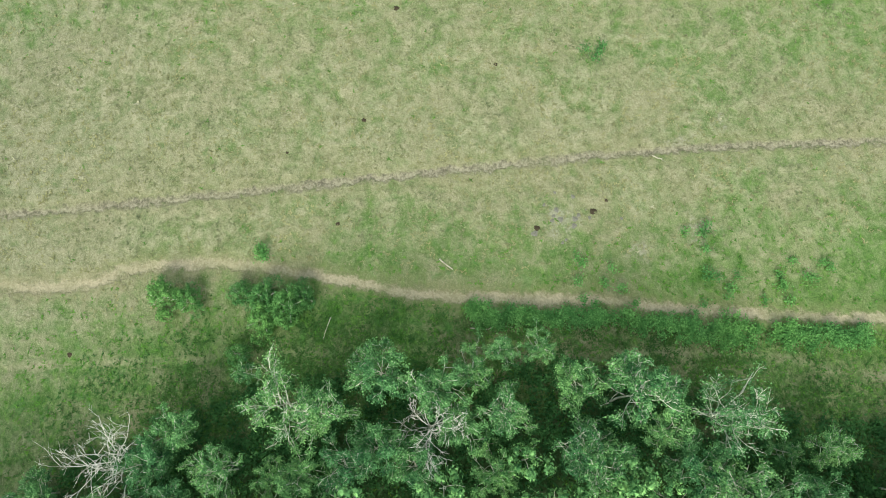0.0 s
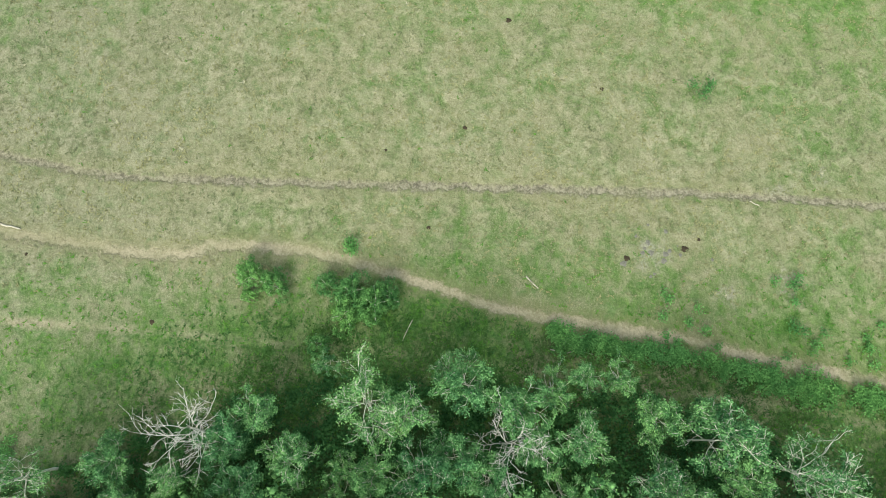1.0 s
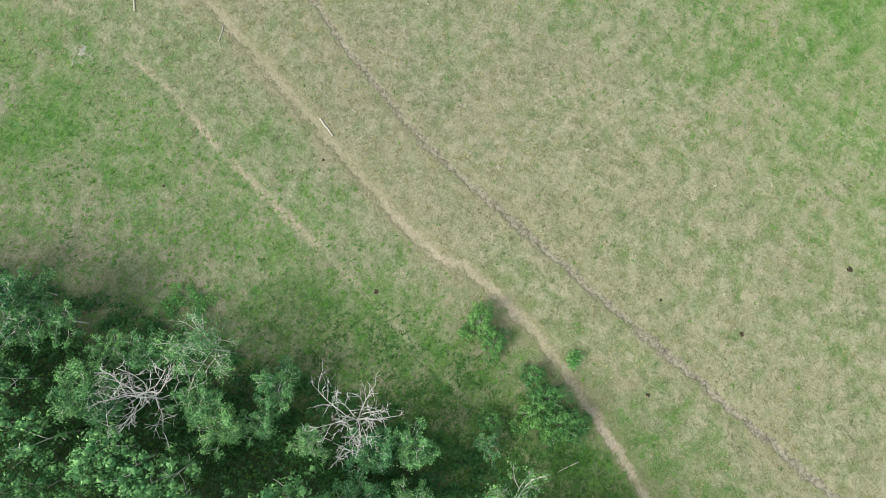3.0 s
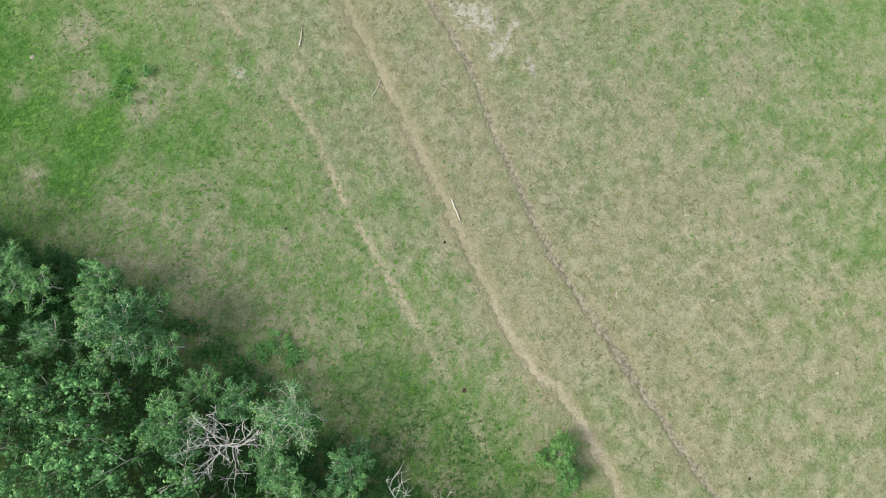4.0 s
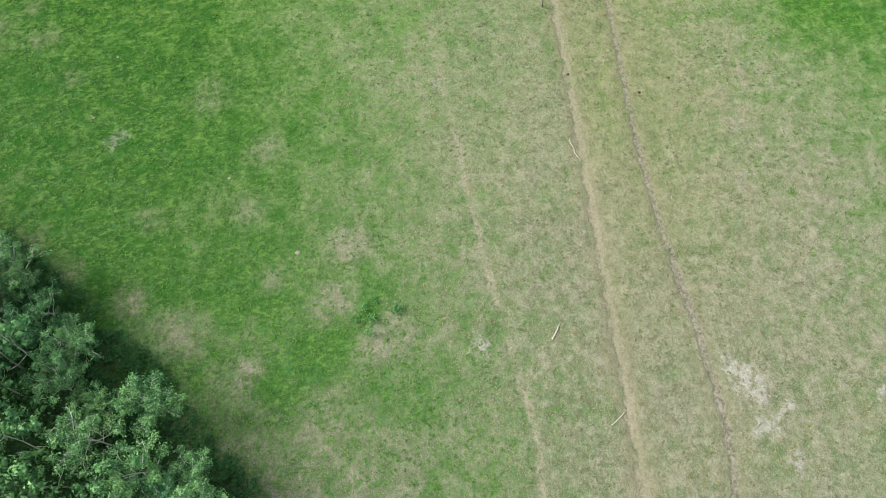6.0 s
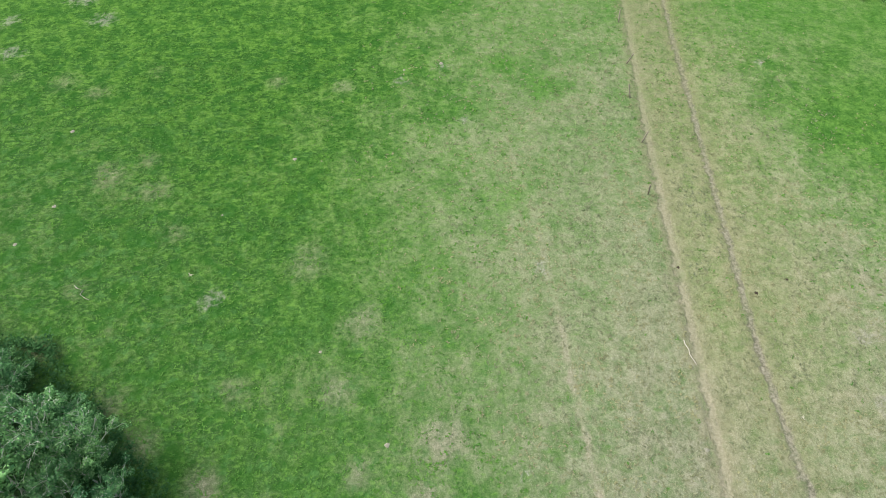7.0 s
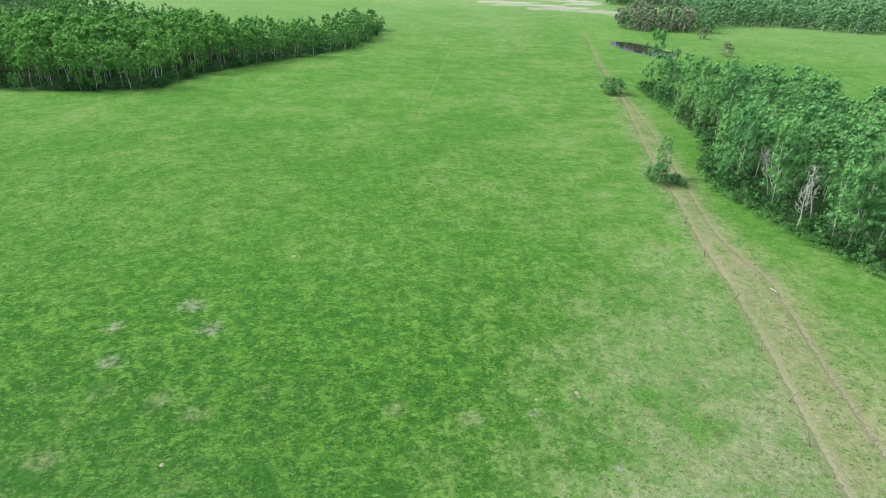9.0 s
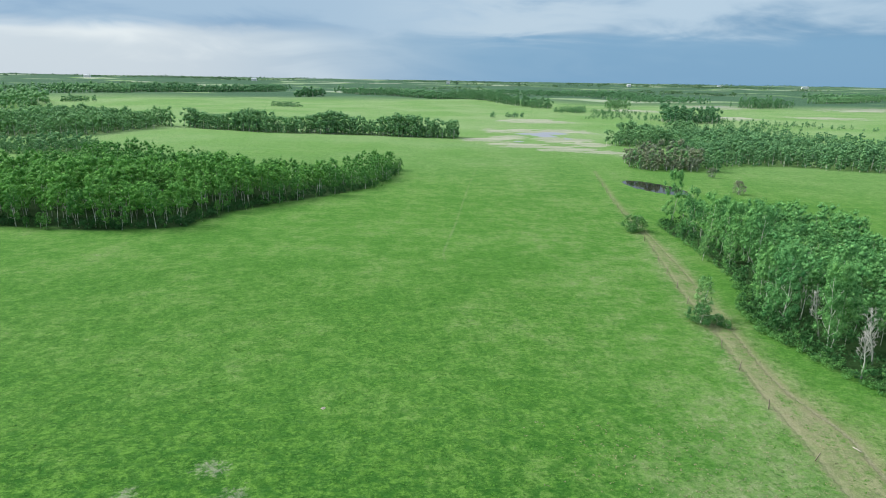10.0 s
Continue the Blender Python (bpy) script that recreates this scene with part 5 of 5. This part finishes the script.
def stick(name, a, b, r, label, group, rng, bend=0.06):
    V, F = [], []
    a, b = Vector((*a, gz(*a) + r * 0.7)), Vector((*b, gz(*b) + r * 0.7))
    pts = [a.lerp(b, t) + Vector((rng.normal(0, bend), rng.normal(0, bend), 0)) * (4 * t * (1 - t)) for t in np.linspace(0, 1, 6)]
    tube(V, F, pts, [r * (1.05 - 0.35 * t) for t in np.linspace(0, 1, 6)], 7)
    return tagged(new(name, mesh_from(name, V, F, POLE, True)), label, "fallen pole", group)


def small_things():
    rng = np.random.default_rng(13)
    for a, b, r in (((6.75, 43.6), (7.45, 44.5), 0.05), ((8.85, 38.2), (9.9, 38.85), 0.035), ((9.5, 29.95), (9.2, 28.55), 0.06), ((7.35, -1.25), (6.65, -1.95), 0.045), ((4.6, 5.2), (3.4, 5.7), 0.03), ((22.4, 105.8), (22.8, 105.1), 0.05)):
        stick("fallen_pole", a, b, r, "weathered pale wooden pole lying in the grass", "fallen poles", rng, 0.02)
    stick("fallen_branch", (11.45, 57.6), (11.75, 55.8), 0.03, "bent bleached branch lying beside the path", "fallen poles", rng, 0.14)
    stick("fallen_branch", (3.2, -2.6), (3.0, -5.0), 0.035, "brown dead branch lying under the trees", "fallen poles", rng, 0.08)
    stick("fallen_branch", (-29.0, 64.0), (-27.7, 62.8), 0.03, "thin pale dead branch lying in the green grass", "fallen poles", rng, 0.12)
    stick("fallen_branch", (12.4, -14.6), (11.9, -15.3), 0.03, "short grey dead branch lying in dry grass", "fallen poles", rng, 0.06)
    # bleached clumps of dead grass
    V, F = [], []
    for k in range(26):
        a, r, w = rng.uniform(0, 6.28), rng.uniform(0.10, 0.24), rng.uniform(0.02, 0.035)
        o = Vector((rng.normal(0, 0.05), rng.normal(0, 0.05), -0.01))
        e = o + Vector((math.cos(a) * r, math.sin(a) * r, rng.uniform(0.05, 0.14)))
        side = Vector((-math.sin(a), math.cos(a), 0)) * w
        V += [tuple(o - side), tuple(o + side), tuple(e)]
        F.append((3 * k, 3 * k + 1, 3 * k + 2))
    clump = mesh_from("grass_clump", V, F, BLEACHED)
    for x, y in ((19.2, 16.5), (17.7, 4.7), (23.5, 13.8), (24.1, 17.1), (14.3, -19.1), (6.6, -12.7), (-21.3, 64.5), (21.0, 21.5), (16.2, 24.0), (22.8, 9.2), (20.4, -3.0), (25.2, 6.5), (14.6, 19.8), (17.0, 52.0), (21.7, 45.0), (9.2, -14.0), (19.9, 30.5), (26.5, 27.0)):
        s = rng.uniform(0.55, 0.95)
        ob = new("grass_clump", clump)
        ob.matrix_basis = pose(x, y, gz(x, y), 0, 0, rng.uniform(0, 360)) @ Matrix.Diagonal((s, s, s, 1))
        tagged(ob, "small bleached clump of dead grass on the pasture", "grass clump", "bleached grass clumps")
    V, F = [], []
    tube(V, F, [(41.2, 102.0, 0.08), (42.6, 102.5, 0.16), (44.0, 102.7, 0.34), (45.6, 103.2, 0.5)], [0.13, 0.12, 0.10, 0.06], 8)
    tube(V, F, [(43.0, 102.55, 0.2), (42.4, 103.2, 0.55), (42.2, 103.8, 0.6)], [0.06, 0.045, 0.02], 5)
    tagged(new("fallen_log", mesh_from("fallen_log", V, F, DEAD, True)), "fallen white aspen log at the edge of the wood", "fallen log")
    # leaning old fence posts along the path
    V, F = [], []
    tube(V, F, [(0, 0, -0.25), (0.01, 0, 0.5), (-0.005, 0.01, 1.0), (0.0, 0.0, 1.25), (0, 0, 1.28)], [0.062, 0.06, 0.055, 0.05, 0.03], 8)
    post = mesh_from("fence_post", V, F, POST, True)
    for y in (70.5, 76.5, 82.4, 87.5, 94.5, 103.5, 113.1, 122.6, 129.0, 138.0, 146.5, 154.3, 162, 170, 178, 187, 216.5, 224, 232, 240, 250, 261.5, 279):
        x = float(line_x(PATHWAY, y)) - 0.85 + rng.uniform(-0.2, 0.2)
        ob = new("fence_post", post)
        ob.matrix_basis = pose(x, y, gz(x, y), rng.normal(0, 9), rng.normal(0, 12), rng.uniform(0, 360))
        tagged(ob, "old leaning wooden fence post beside the path", "fence post", "fence posts along the path")
    # earth mounds and dung
    V, F = [], []
    rings = 5
    for i in range(rings):
        t = i / (rings - 1)
        for k in range(12):
            a = 2 * math.pi * k / 12
            r = 0.32 * (1 - t * 0.92) * (1 + 0.18 * math.sin(3 * a + i) + 0.1 * rng.normal())
            V.append((r * math.cos(a), r * math.sin(a), -0.03 + 0.15 * math.sin(t * math.pi / 2)))
    for i in range(rings - 1):
        for k in range(12):
            k2 = (k + 1) % 12
            F.append((i * 12 + k, i * 12 + k2, (i + 1) * 12 + k2, (i + 1) * 12 + k))
    F.append(tuple((rings - 1) * 12 + k for k in range(12)))
    mound = mesh_from("earth_mound", V, F, EARTH, True)
    for x, y, s in ((-32.7, 71.5, 1.0), (-33.9, 80.0, 1.0), (-34.3, 67.9, 0.8), (-15.1, 75.8, 0.9), (-7.8, 51.7, 0.8), (-31.0, 111.8, 1.1), (28.1, 87.1, 0.9), (-2.5, 88.2, 1.1), (-6.0, 87.4, 0.8), (10.6, 50.4, 0.8), (19.8, 69, 0.5), (-12, 58, 0.6), (-20, 70, 0.6)):
        ob = new("earth_mound", mound)
        ob.matrix_basis = pose(x, y, gz(x, y) - 0.02, 0, 0, rng.uniform(0, 360)) @ Matrix.Diagonal((0.8 * s, 0.8 * s, s * 0.6, 1))
        tagged(ob, "small heap of pale dug earth in the grass", "earth mound", "earth mounds")
    clod = mound.copy()
    clod.name = "earth_clod"
    clod.materials.clear()
    clod.materials.append(CLOD)
    for k in range(16):
        x, y, s = 8.9 + rng.normal(0, 0.8), -9.4 + rng.normal(0, 2.0), rng.uniform(0.25, 0.62)
        ob = new("earth_clod", clod)
        ob.matrix_basis = pose(x, y, gz(x, y), 0, 0, rng.uniform(0, 360)) @ Matrix.Diagonal((s * rng.uniform(0.7, 1.4), s, s * 0.4, 1))
        tagged(ob, "dark grey clod of turned earth in dry grass", "earth clod", "earth clods")
    dung = mound.copy()
    dung.name = "dung_heap"
    dung.materials.clear()
    dung.materials.append(DUNG)
    for x, y, s in ((16.6, 2.5, 0.5), (24.2, -0.1, 0.6), (10.1, 4.5, 0.55), (0.1, 33.7, 0.4), (9.3, -10.5, 0.7), (8.6, -7.1, 0.6), (9.9, -11.4, 0.5), (20.2, 62.0, 0.5), (17.6, 61, 0.55), (12.9, 63.5, 0.45), (7.7, 27.9, 0.4), (14.9, 7.3, 0.35), (19.5, -6, 0.4), (4.0, 20.0, 0.5)):
        ob = new("dung_heap", dung)
        ob.matrix_basis = pose(x, y, gz(x, y), 0, 0, rng.uniform(0, 360)) @ Matrix.Diagonal((s, s, s * 0.5, 1))
        tagged(ob, "dark dried heap of dung on the pasture", "dung heap", "dung heaps")


small_things()
